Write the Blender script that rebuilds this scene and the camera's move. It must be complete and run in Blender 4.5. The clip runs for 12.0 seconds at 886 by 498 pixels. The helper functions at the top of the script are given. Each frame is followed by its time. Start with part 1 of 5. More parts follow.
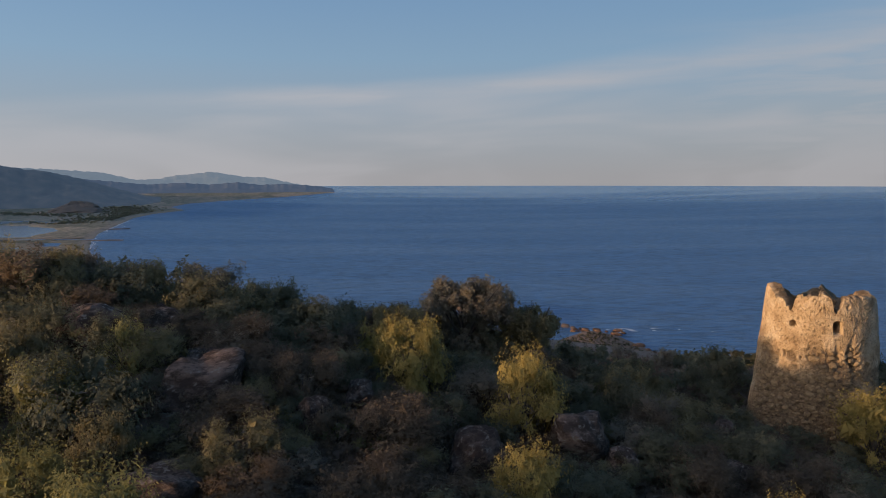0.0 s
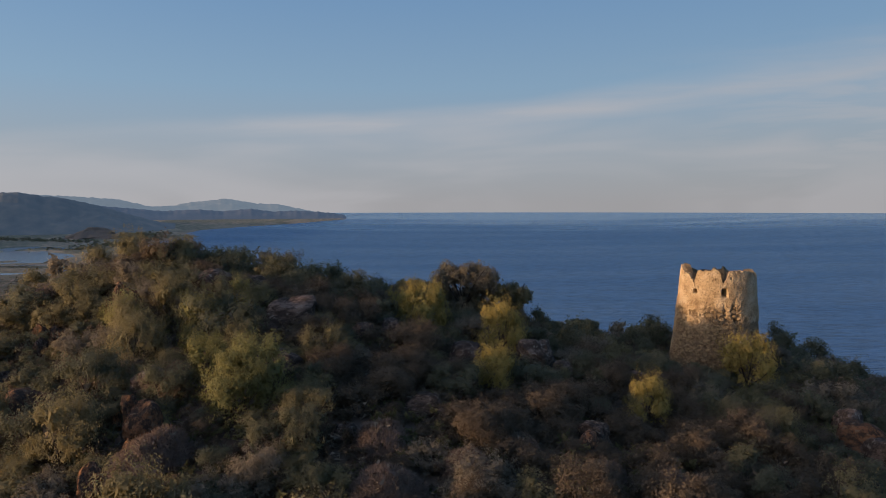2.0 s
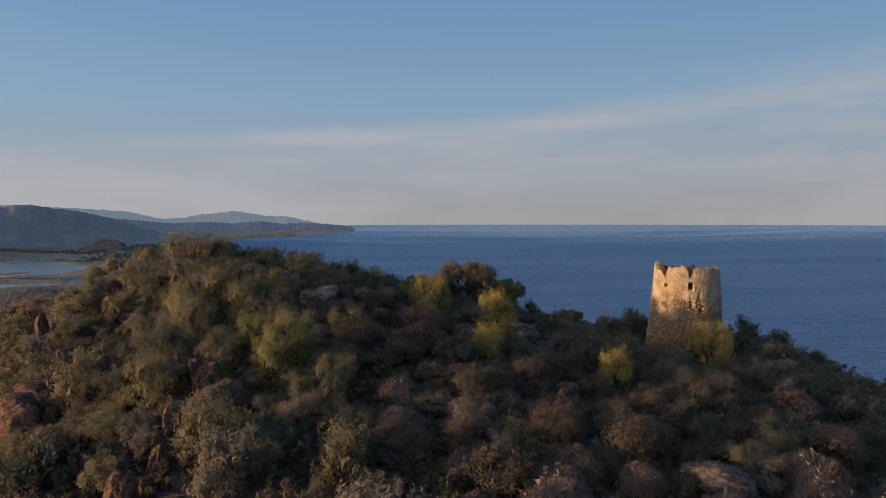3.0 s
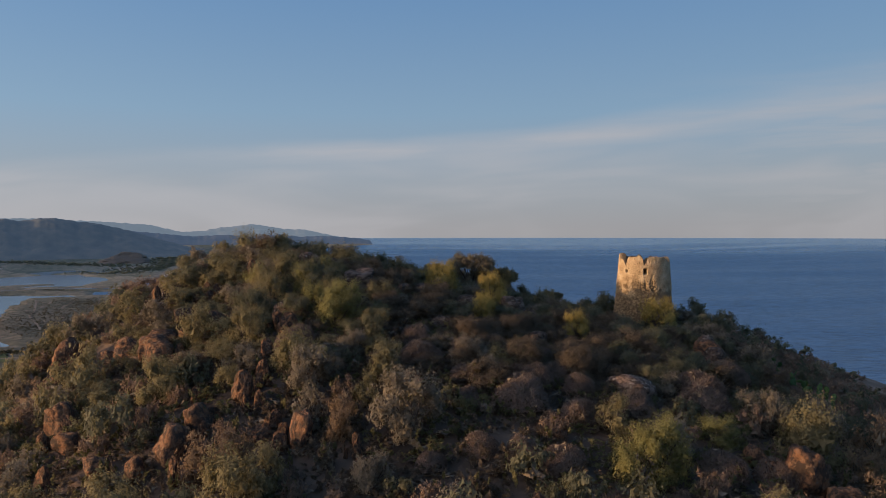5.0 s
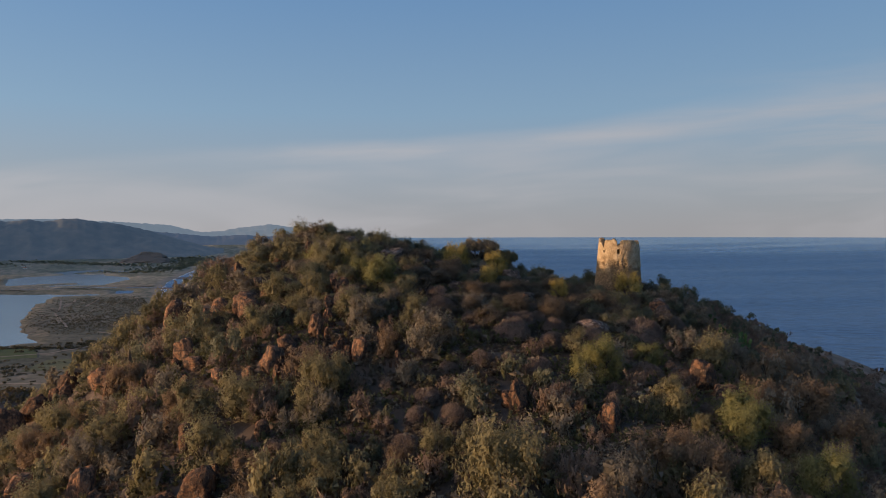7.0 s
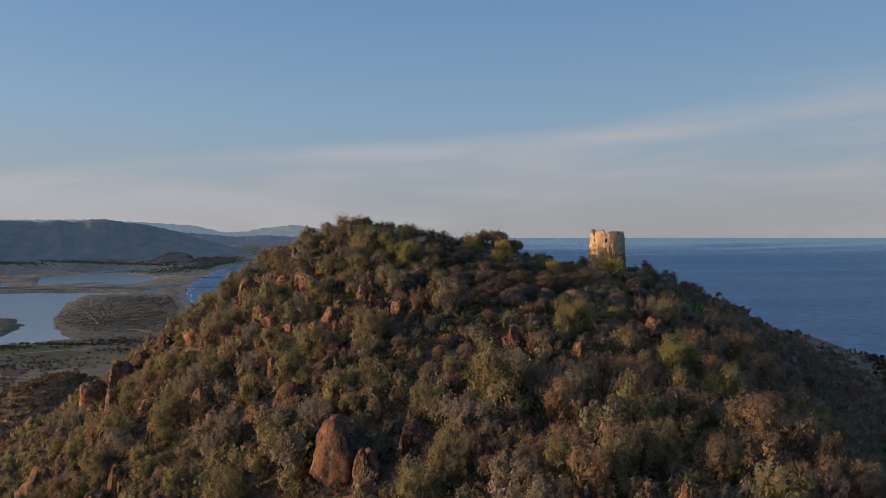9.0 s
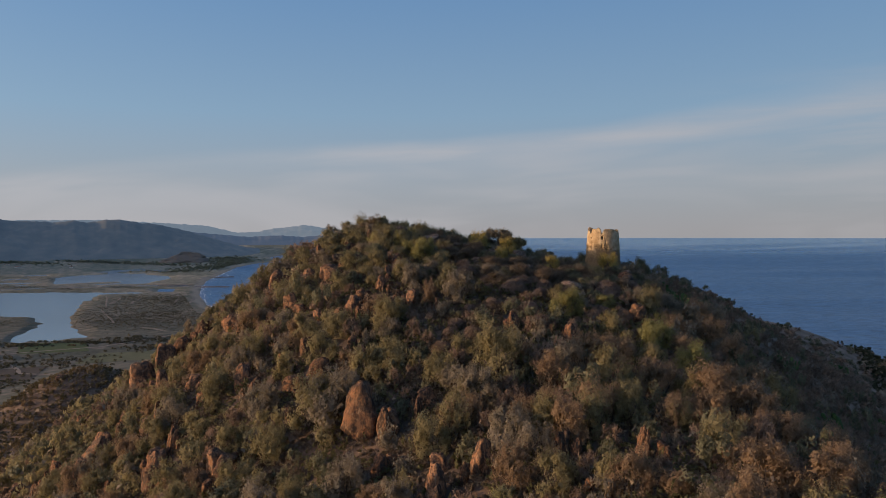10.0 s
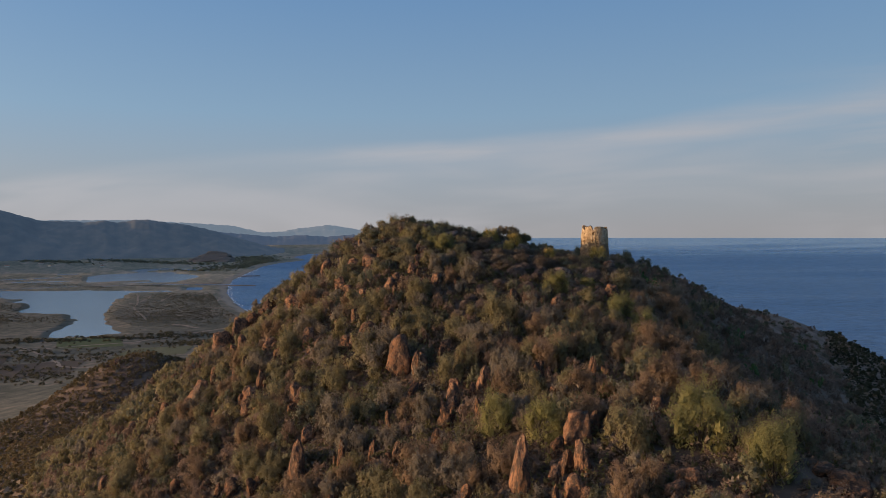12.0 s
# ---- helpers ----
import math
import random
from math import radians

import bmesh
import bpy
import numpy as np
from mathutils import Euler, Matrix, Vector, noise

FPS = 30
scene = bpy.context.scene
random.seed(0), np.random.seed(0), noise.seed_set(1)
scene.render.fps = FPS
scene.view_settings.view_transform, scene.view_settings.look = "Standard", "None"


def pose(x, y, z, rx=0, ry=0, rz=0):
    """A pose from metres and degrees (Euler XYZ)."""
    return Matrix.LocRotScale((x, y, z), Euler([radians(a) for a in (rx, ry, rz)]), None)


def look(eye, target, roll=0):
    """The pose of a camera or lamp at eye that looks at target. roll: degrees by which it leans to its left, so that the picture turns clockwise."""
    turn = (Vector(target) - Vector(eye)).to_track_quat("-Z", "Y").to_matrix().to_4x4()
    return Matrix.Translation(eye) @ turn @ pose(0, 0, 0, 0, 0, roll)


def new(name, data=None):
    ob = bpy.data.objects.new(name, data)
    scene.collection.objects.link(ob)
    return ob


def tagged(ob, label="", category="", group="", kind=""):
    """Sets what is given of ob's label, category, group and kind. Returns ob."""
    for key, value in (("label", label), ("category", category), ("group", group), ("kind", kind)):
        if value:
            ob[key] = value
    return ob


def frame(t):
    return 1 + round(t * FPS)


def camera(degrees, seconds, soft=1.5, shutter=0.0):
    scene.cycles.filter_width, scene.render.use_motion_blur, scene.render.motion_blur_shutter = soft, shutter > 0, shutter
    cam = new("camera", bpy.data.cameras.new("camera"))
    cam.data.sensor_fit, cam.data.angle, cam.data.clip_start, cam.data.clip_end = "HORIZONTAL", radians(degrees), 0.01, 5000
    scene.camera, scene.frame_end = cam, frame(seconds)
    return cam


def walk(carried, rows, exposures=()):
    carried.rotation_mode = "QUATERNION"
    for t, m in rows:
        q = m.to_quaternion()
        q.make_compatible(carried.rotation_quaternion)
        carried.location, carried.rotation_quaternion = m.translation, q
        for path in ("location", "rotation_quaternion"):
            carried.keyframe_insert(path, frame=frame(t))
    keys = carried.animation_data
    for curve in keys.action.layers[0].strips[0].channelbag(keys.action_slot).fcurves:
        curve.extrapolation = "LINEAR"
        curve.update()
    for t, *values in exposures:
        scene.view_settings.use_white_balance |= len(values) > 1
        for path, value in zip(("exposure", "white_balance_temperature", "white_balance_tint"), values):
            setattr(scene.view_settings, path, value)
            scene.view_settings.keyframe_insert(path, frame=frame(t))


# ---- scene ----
cam = camera(64.4, 12.0, soft=0.8)
PATH = [
    (0, (0.265, -1.526, 119.284), (0.255, 0.464, 119.081), -0.1),
    (0.5, (0.419, -5.601, 118.952), (0.401, -3.61, 118.768), -0.0),
    (1, (0.64, -9.651, 118.627), (0.614, -7.658, 118.462), -0.0),
    (1.5, (0.812, -13.688, 118.303), (0.777, -11.694, 118.156), -0.1),
    (2, (0.95, -17.777, 117.986), (0.908, -15.782, 117.859), -0.1),
    (2.5, (1.181, -21.917, 117.683), (1.127, -19.921, 117.574), -0.2),
    (3, (1.46, -26.264, 117.38), (1.396, -24.268, 117.288), -0.1),
    (5, (2.901, -44.225, 115.947), (2.789, -42.229, 115.893), -0.1),
    (5.5, (3.104, -49.203, 115.543), (2.984, -47.207, 115.49), -0.1),
    (6, (3.441, -54.335, 115.107), (3.308, -52.34, 115.054), -0.2),
    (6.5, (3.81, -59.508, 114.748), (3.666, -57.514, 114.695), -0.1),
    (7, (4.286, -64.683, 114.41), (4.129, -62.69, 114.356), -0.2),
    (9, (6.461, -85.609, 113.045), (6.245, -83.621, 112.993), -0.2),
    (9.5, (7.151, -91.301, 112.769), (6.92, -89.315, 112.717), -0.2),
    (10, (7.962, -97.215, 112.636), (7.715, -95.231, 112.585), -0.2),
    (10.5, (8.843, -103.622, 112.504), (8.58, -101.639, 112.453), -0.2),
    (11, (9.909, -110.505, 112.313), (9.632, -108.525, 112.262), -0.2),
    (11.5, (11.085, -117.616, 112.108), (10.792, -115.638, 112.057), -0.2),
    (12, (12.29, -124.736, 112.015), (11.98, -122.76, 111.964), -0.2),
]
walk(cam, [(t, look(eye, target, roll)) for t, eye, target, roll in PATH])

scene.view_settings.exposure = 0.12
rng = np.random.default_rng(7)

# ---- world, sun ----
SUN_AZ, SUN_EL = radians(199.0), radians(6.5)      # the sun stands in the west, low
sun_from = Vector((math.cos(SUN_AZ) * math.cos(SUN_EL), math.sin(SUN_AZ) * math.cos(SUN_EL), math.sin(SUN_EL)))
sun = new("sun", bpy.data.lights.new("sun", "SUN"))
sun.data.energy, sun.data.angle, sun.data.color = 4.85, radians(0.6), (1.0, 0.62, 0.33)
sun.matrix_world = look(sun_from * 100, (0, 0, 0))

world = bpy.data.worlds.new("world")
scene.world = world
world.use_nodes = True
wn, wl = world.node_tree.nodes, world.node_tree.links
wn.clear()


def wnode(kind, **sets):
    n = wn.new(kind)
    for k, v in sets.items():
        if k == "ins":
            for i, x in v.items():
                n.inputs[i].default_value = x
        elif k == "operation":
            n.operation = v
        elif k == "blend_type":
            n.blend_type = v
    return n


sky = wn.new("ShaderNodeTexSky")
sky.sky_type, sky.sun_disc = "NISHITA", False
sky.sun_elevation, sky.sun_rotation = SUN_EL, math.pi / 2 - SUN_AZ
sky.altitude, sky.air_density, sky.dust_density, sky.ozone_density = 200, 1.0, 1.6, 2.0
tc = wn.new("ShaderNodeTexCoord")
sep = wn.new("ShaderNodeSeparateXYZ")
wl.new(tc.outputs["Generated"], sep.inputs[0])
zmax = wnode("ShaderNodeMath", operation="MAXIMUM", ins={1: 0.0})
wl.new(sep.outputs["Z"], zmax.inputs[0])
zadd = wnode("ShaderNodeMath", operation="ADD", ins={1: 0.03})
wl.new(zmax.outputs[0], zadd.inputs[0])
comb = wn.new("ShaderNodeCombineXYZ")
wl.new(sep.outputs["X"], comb.inputs[0])
wl.new(sep.outputs["Y"], comb.inputs[1])
wl.new(zadd.outputs[0], comb.inputs[2])
wl.new(comb.outputs[0], sky.inputs[0])


def wmath(op, a, b=None, c=None):
    n = wn.new("ShaderNodeMath")
    n.operation = op
    for i, v in enumerate((a, b, c)):
        if v is None:
            continue
        if isinstance(v, (int, float)):
            n.inputs[i].default_value = v
        else:
            wl.new(v, n.inputs[i])
    return n.outputs[0]


def wramp(fac, stops):
    n = wn.new("ShaderNodeValToRGB")
    while len(n.color_ramp.elements) < len(stops):
        n.color_ramp.elements.new(0.5)
    for e, (p, v) in zip(n.color_ramp.elements, stops):
        e.position, e.color = p, (v, v, v, 1) if isinstance(v, float) else (*v, 1)
    wl.new(fac, n.inputs[0])
    return n.outputs[0]


def wmix(fac, a, b):
    n = wn.new("ShaderNodeMix")
    n.data_type = "RGBA"
    wl.new(fac, n.inputs[0])
    for s, v in ((6, a), (7, b)):
        if isinstance(v, tuple):
            n.inputs[s].default_value = (*v, 1)
        else:
            wl.new(v, n.inputs[s])
    return n.outputs[2]


SKY = 0.12
zc = zmax.outputs[0]
# haze that thickens towards the horizon
haze = wramp(zc, [(0.0, 0.92), (0.10, 0.78), (0.24, 0.70), (0.45, 0.62), (1.0, 0.5)])
air = wramp(zc, [(0.0, (0.315 / SKY / 4, 0.312 / SKY / 4, 0.332 / SKY / 4)), (0.07, (0.305 / SKY / 4, 0.345 / SKY / 4, 0.41 / SKY / 4)), (0.16, (0.240 / SKY / 4, 0.365 / SKY / 4, 0.515 / SKY / 4)), (0.4, (0.115 / SKY / 4, 0.27 / SKY / 4, 0.55 / SKY / 4))])
air4 = wn.new("ShaderNodeVectorMath")
air4.operation = "SCALE"
air4.inputs["Scale"].default_value = 4.0
wl.new(air, air4.inputs[0])
col = wmix(haze, sky.outputs[0], air4.outputs[0])
# a long band of thin high cloud that climbs towards the east, with a soft veil under it
fy = wmath("MAXIMUM", sep.outputs["Y"], 0.25)
cp, cq = wmath("MINIMUM", wmath("MAXIMUM", wmath("DIVIDE", sep.outputs["X"], fy), -1.2), 1.2), wmath("DIVIDE", zc, fy)


def drift(along, across, detail, rough, warp):
    """Cloud grain drawn out along the band."""
    c = wn.new("ShaderNodeCombineXYZ")
    wl.new(wmath("MULTIPLY", cp, along), c.inputs[0])
    wl.new(wmath("MULTIPLY", wmath("SUBTRACT", cq, wmath("MULTIPLY", cp, 0.045)), across), c.inputs[1])
    n = wn.new("ShaderNodeTexNoise")
    n.inputs["Scale"].default_value, n.inputs["Detail"].default_value, n.inputs["Roughness"].default_value, n.inputs["Distortion"].default_value = 1.0, detail, rough, warp
    wl.new(c.outputs[0], n.inputs["Vector"])
    return n.outputs[0]


def wstep(v, a, b, lo=0.0, hi=1.0):
    n = wn.new("ShaderNodeMapRange")
    n.interpolation_type = "SMOOTHSTEP"
    for k, x in (("From Min", a), ("From Max", b), ("To Min", lo), ("To Max", hi)):
        n.inputs[k].default_value = x
    wl.new(v, n.inputs["Value"])
    return n.outputs[0]


big, fine = drift(2.6, 13.0, 3.0, 0.5, 0.5), drift(5.0, 46.0, 4.0, 0.55, 0.3)
crest = wmath("MULTIPLY_ADD", wmath("MULTIPLY_ADD", wmath("MULTIPLY_ADD", cp, 0.0719, 0.0615), cp, 0.0577), cp, 0.1275)
off = wmath("ADD", wmath("SUBTRACT", cq, crest), wmath("MULTIPLY_ADD", big, 0.034, -0.017))
wide = wstep(cp, 0.05, 0.62, 0.014, 0.058)
rise = wmath("SUBTRACT", 1.0, wstep(wmath("DIVIDE", off, wide), -0.6, 1.3))
under = wstep(off, -0.040, -0.004, 0.0, 1.0)
band = wmath("MULTIPLY", wmath("MULTIPLY", rise, under), wmath("MULTIPLY", wstep(cp, -0.50, -0.12, 0.25, 1.0), wstep(fine, 0.25, 0.70, 0.55, 1.0)))
wisp = wmath("MULTIPLY", wmath("SUBTRACT", 1.0, wstep(off, -0.005, 0.075)), wmath("MULTIPLY", wstep(cp, 0.10, 0.65, 0.0, 0.62), wstep(fine, 0.3, 0.65)))
veil = wmath("MULTIPLY", rise, wmath("MULTIPLY_ADD", wstep(big, 0.38, 0.66), 0.52, 0.12))
cover = wmath("MAXIMUM", wmath("MAXIMUM", wmath("MULTIPLY", band, 0.92), wisp), veil)
cf = wmath("MULTIPLY", wmath("MULTIPLY", cover, 0.80), wstep(sep.outputs["Y"], 0.08, 0.4))
col = wmix(cf, col, (0.435 / SKY, 0.425 / SKY, 0.445 / SKY))
# paler towards the sun's side
side = wn.new("ShaderNodeVectorMath")
side.operation = "SCALE"
wl.new(col, side.inputs[0])
wl.new(wmath("MULTIPLY_ADD", sep.outputs["X"], -0.12, 1.0), side.inputs["Scale"])
col = side.outputs[0]
# the bright western sky round the low sun
dots = wn.new("ShaderNodeVectorMath")
dots.operation = "DOT_PRODUCT"
wl.new(tc.outputs["Generated"], dots.inputs[0])
dots.inputs[1].default_value = sun_from[:]
glow = wmath("POWER", wmath("MAXIMUM", dots.outputs["Value"], 0.0), 7.0)
add = wn.new("ShaderNodeMix")
add.data_type, add.blend_type, add.clamp_factor = "RGBA", "ADD", True
wl.new(glow, add.inputs[0])
wl.new(col, add.inputs[6])
add.inputs[7].default_value = (3.4 / SKY, 2.4 / SKY, 1.55 / SKY, 1)
col = add.outputs[2]
bg = wn.new("ShaderNodeBackground")
bg.inputs[1].default_value = SKY
wout = wn.new("ShaderNodeOutputWorld")
wl.new(col, bg.inputs[0])
wl.new(bg.outputs[0], wout.inputs[0])


# ---- materials ----
def material(name, colors, scale=1.0, rough=0.9, bump=0.0, bump_scale=8.0, island=0.0, metallic=0.0, spec=0.3, detail=6.0, coords="Object"):
    """A two-scale mottled surface between the colours given."""
    m = bpy.data.materials.new(name)
    m.use_nodes = True
    n, l = m.node_tree.nodes, m.node_tree.links
    b = n["Principled BSDF"]
    b.inputs["Roughness"].default_value, b.inputs["Metallic"].default_value = rough, metallic
    b.inputs["Specular IOR Level"].default_value = spec
    t = n.new("ShaderNodeTexCoord")
    no = n.new("ShaderNodeTexNoise")
    no.inputs["Scale"].default_value, no.inputs["Detail"].default_value = scale, detail
    l.new(t.outputs[coords], no.inputs["Vector"])
    fac = no.outputs[0]
    if island:
        g = n.new("ShaderNodeNewGeometry")
        mul = n.new("ShaderNodeMath")
        mul.operation = "MULTIPLY_ADD"
        mul.inputs[1].default_value, mul.inputs[2].default_value = island, -island / 2
        l.new(g.outputs["Random Per Island"], mul.inputs[0])
        ad = n.new("ShaderNodeMath")
        ad.operation = "ADD"
        l.new(fac, ad.inputs[0])
        l.new(mul.outputs[0], ad.inputs[1])
        fac = ad.outputs[0]
    r = n.new("ShaderNodeValToRGB")
    l.new(fac, r.inputs[0])
    while len(r.color_ramp.elements) < len(colors):
        r.color_ramp.elements.new(0.5)
    for i, c in enumerate(colors):
        e = r.color_ramp.elements[i]
        e.position, e.color = 0.28 + 0.44 * i / max(1, len(colors) - 1), (*c, 1)
    l.new(r.outputs[0], b.inputs["Base Color"])
    if bump:
        n2 = n.new("ShaderNodeTexNoise")
        n2.inputs["Scale"].default_value, n2.inputs["Detail"].default_value = bump_scale, 8
        l.new(t.outputs[coords], n2.inputs["Vector"])
        bu = n.new("ShaderNodeBump")
        bu.inputs["Strength"].default_value, bu.inputs["Distance"].default_value = bump, 0.15
        l.new(n2.outputs[0], bu.inputs["Height"])
        l.new(bu.outputs[0], b.inputs["Normal"])
    return m



def ground_material():
    """Red-brown hillside soil, a patchwork of fields on the plain and sand along the beach."""
    m = material("dry_ground", [(0.060, 0.045, 0.034), (0.105, 0.075, 0.056), (0.165, 0.115, 0.085)], 0.3, 0.95, 0.6, 2.0)
    n, l = m.node_tree.nodes, m.node_tree.links
    b = n["Principled BSDF"]
    hill_col = b.inputs["Base Color"].links[0].from_socket
    t = n.new("ShaderNodeTexCoord")
    vo = n.new("ShaderNodeTexVoronoi")
    vo.inputs["Scale"].default_value = 0.0075
    l.new(t.outputs["Object"], vo.inputs["Vector"])
    sx = n.new("ShaderNodeSeparateXYZ")
    l.new(vo.outputs["Color"], sx.inputs[0])
    no = n.new("ShaderNodeTexNoise")
    no.inputs["Scale"].default_value, no.inputs["Detail"].default_value, no.inputs["Roughness"].default_value = 0.045, 8, 0.72
    l.new(t.outputs["Object"], no.inputs["Vector"])
    sm = n.new("ShaderNodeMath")
    sm.operation = "MULTIPLY_ADD"
    sm.inputs[1].default_value = 0.16
    l.new(sx.outputs[0], sm.inputs[0])
    l.new(no.outputs[0], sm.inputs[2])
    mul = n.new("ShaderNodeValToRGB")
    cols = [(0.040, 0.048, 0.035), (0.076, 0.081, 0.060), (0.128, 0.117, 0.090), (0.205, 0.172, 0.135)]
    while len(mul.color_ramp.elements) < len(cols):
        mul.color_ramp.elements.new(0.5)
    for e, p, c in zip(mul.color_ramp.elements, (0.42, 0.54, 0.66, 0.80), cols):
        e.position, e.color = p, (*c, 1)
    l.new(sm.outputs[0], mul.inputs[0])
    sz = n.new("ShaderNodeSeparateXYZ")
    l.new(t.outputs["Object"], sz.inputs[0])
    # plain's colour scaled up northward: distance haze put into the base colour
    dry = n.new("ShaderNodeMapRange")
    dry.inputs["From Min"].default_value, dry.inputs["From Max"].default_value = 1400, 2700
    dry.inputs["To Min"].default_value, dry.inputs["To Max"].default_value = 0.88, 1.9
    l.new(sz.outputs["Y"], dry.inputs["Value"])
    hazed = n.new("ShaderNodeVectorMath")
    hazed.operation = "SCALE"
    l.new(mul.outputs[0], hazed.inputs[0])
    l.new(dry.outputs[0], hazed.inputs["Scale"])
    lo = n.new("ShaderNodeMapRange")
    lo.inputs["From Min"].default_value, lo.inputs["From Max"].default_value = -340, -240
    lo.inputs["To Min"].default_value, lo.inputs["To Max"].default_value = 1, 0
    l.new(sz.outputs["X"], lo.inputs["Value"])
    # bare soil on the eastern flank, its colour raised to lift the shade there
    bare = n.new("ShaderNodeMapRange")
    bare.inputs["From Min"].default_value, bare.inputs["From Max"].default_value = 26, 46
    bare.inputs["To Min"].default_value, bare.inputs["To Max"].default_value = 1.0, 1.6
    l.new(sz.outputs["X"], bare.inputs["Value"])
    lifted_soil = n.new("ShaderNodeVectorMath")
    lifted_soil.operation = "SCALE"
    l.new(hill_col, lifted_soil.inputs[0])
    l.new(bare.outputs[0], lifted_soil.inputs["Scale"])
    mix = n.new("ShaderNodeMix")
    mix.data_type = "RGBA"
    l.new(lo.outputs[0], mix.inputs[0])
    l.new(lifted_soil.outputs[0], mix.inputs[6])
    l.new(hazed.outputs[0], mix.inputs[7])
    at = n.new("ShaderNodeAttribute")
    at.attribute_name = "sand"
    mix2 = n.new("ShaderNodeMix")
    mix2.data_type = "RGBA"
    l.new(at.outputs["Fac"], mix2.inputs[0])
    l.new(mix.outputs[2], mix2.inputs[6])
    mix2.inputs[7].default_value = (0.28, 0.225, 0.17, 1)
    l.new(mix2.outputs[2], b.inputs["Base Color"])
    return m


def sea_material():
    """Deep water: wind waves as relief with ripple shading painted in, smooth slicks drawn out in long lanes."""
    m = bpy.data.materials.new("sea_water")
    m.use_nodes = True
    n, l = m.node_tree.nodes, m.node_tree.links
    b = n["Principled BSDF"]
    b.inputs["IOR"].default_value = 1.33
    t = n.new("ShaderNodeTexCoord")
    mp = n.new("ShaderNodeMapping")
    mp.inputs["Scale"].default_value = (0.05, 0.16, 0.1)
    mp.inputs["Rotation"].default_value = (0, 0, 0.25)
    l.new(t.outputs["Object"], mp.inputs["Vector"])
    w = n.new("ShaderNodeTexNoise")
    w.inputs["Scale"].default_value, w.inputs["Detail"].default_value, w.inputs["Roughness"].default_value = 1.0, 5, 0.6
    l.new(mp.outputs[0], w.inputs["Vector"])
    bu = n.new("ShaderNodeBump")
    bu.inputs["Strength"].default_value, bu.inputs["Distance"].default_value = 1.0, 4.0
    l.new(w.outputs[0], bu.inputs["Height"])
    l.new(bu.outputs[0], b.inputs["Normal"])
    mp2 = n.new("ShaderNodeMapping")
    mp2.inputs["Scale"].default_value = (0.0007, 0.0042, 0.001)
    l.new(t.outputs["Object"], mp2.inputs["Vector"])
    lane = n.new("ShaderNodeTexNoise")
    lane.inputs["Scale"].default_value, lane.inputs["Detail"].default_value = 1.0, 2.5
    l.new(mp2.outputs[0], lane.inputs["Vector"])
    ro = n.new("ShaderNodeMapRange")
    ro.inputs["From Min"].default_value, ro.inputs["From Max"].default_value = 0.35, 0.68
    ro.inputs["To Min"].default_value, ro.inputs["To Max"].default_value = 0.34, 0.44
    l.new(lane.outputs[0], ro.inputs["Value"])
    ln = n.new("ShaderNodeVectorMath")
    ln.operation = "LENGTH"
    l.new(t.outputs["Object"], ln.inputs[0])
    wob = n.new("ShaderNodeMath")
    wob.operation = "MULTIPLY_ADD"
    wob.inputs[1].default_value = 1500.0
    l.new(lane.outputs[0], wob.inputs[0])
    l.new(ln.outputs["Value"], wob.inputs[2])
    # water made smoother far out, added to lighten the band under the horizon
    far_gloss = n.new("ShaderNodeMapRange")
    far_gloss.inputs["From Min"].default_value, far_gloss.inputs["From Max"].default_value = 4450, 5200
    l.new(wob.outputs[0], far_gloss.inputs["Value"])
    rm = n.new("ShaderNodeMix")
    l.new(far_gloss.outputs[0], rm.inputs[0])
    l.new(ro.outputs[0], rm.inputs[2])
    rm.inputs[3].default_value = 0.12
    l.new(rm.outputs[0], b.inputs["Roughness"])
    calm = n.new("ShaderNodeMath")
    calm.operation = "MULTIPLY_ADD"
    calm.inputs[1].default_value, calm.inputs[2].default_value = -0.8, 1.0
    l.new(far_gloss.outputs[0], calm.inputs[0])
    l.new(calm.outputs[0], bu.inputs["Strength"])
    r = n.new("ShaderNodeValToRGB")
    for e, p, c in zip(r.color_ramp.elements, (0.3, 0.7), ((0.046, 0.116, 0.232, 1), (0.053, 0.128, 0.250, 1))):
        e.position, e.color = p, c
    l.new(lane.outputs[0], r.inputs[0])
    # light and dark sides of the ripples put into the water's colour
    mp3 = n.new("ShaderNodeMapping")
    mp3.inputs["Scale"].default_value = (0.036, 0.090, 0.05)
    mp3.inputs["Rotation"].default_value = (0, 0, 0.18)
    l.new(t.outputs["Object"], mp3.inputs["Vector"])
    rip = n.new("ShaderNodeTexNoise")
    rip.inputs["Scale"].default_value, rip.inputs["Detail"].default_value, rip.inputs["Roughness"].default_value = 1.0, 5, 0.68
    l.new(mp3.outputs[0], rip.inputs["Vector"])
    rr = n.new("ShaderNodeMapRange")
    rr.inputs["From Min"].default_value, rr.inputs["From Max"].default_value = 0.38, 0.62
    rr.inputs["To Min"].default_value, rr.inputs["To Max"].default_value = 0.66, 1.42
    l.new(rip.outputs[0], rr.inputs["Value"])
    vs = n.new("ShaderNodeVectorMath")
    vs.operation = "SCALE"
    l.new(r.outputs[0], vs.inputs[0])
    l.new(rr.outputs[0], vs.inputs["Scale"])
    l.new(vs.outputs[0], b.inputs["Base Color"])
    b.inputs["Specular IOR Level"].default_value = 0.42
    return m


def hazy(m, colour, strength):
    """A far backdrop with many kilometres of airlight put on it as a faint glow."""
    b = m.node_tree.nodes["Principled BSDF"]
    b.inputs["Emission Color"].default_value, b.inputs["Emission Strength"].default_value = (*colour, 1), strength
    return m


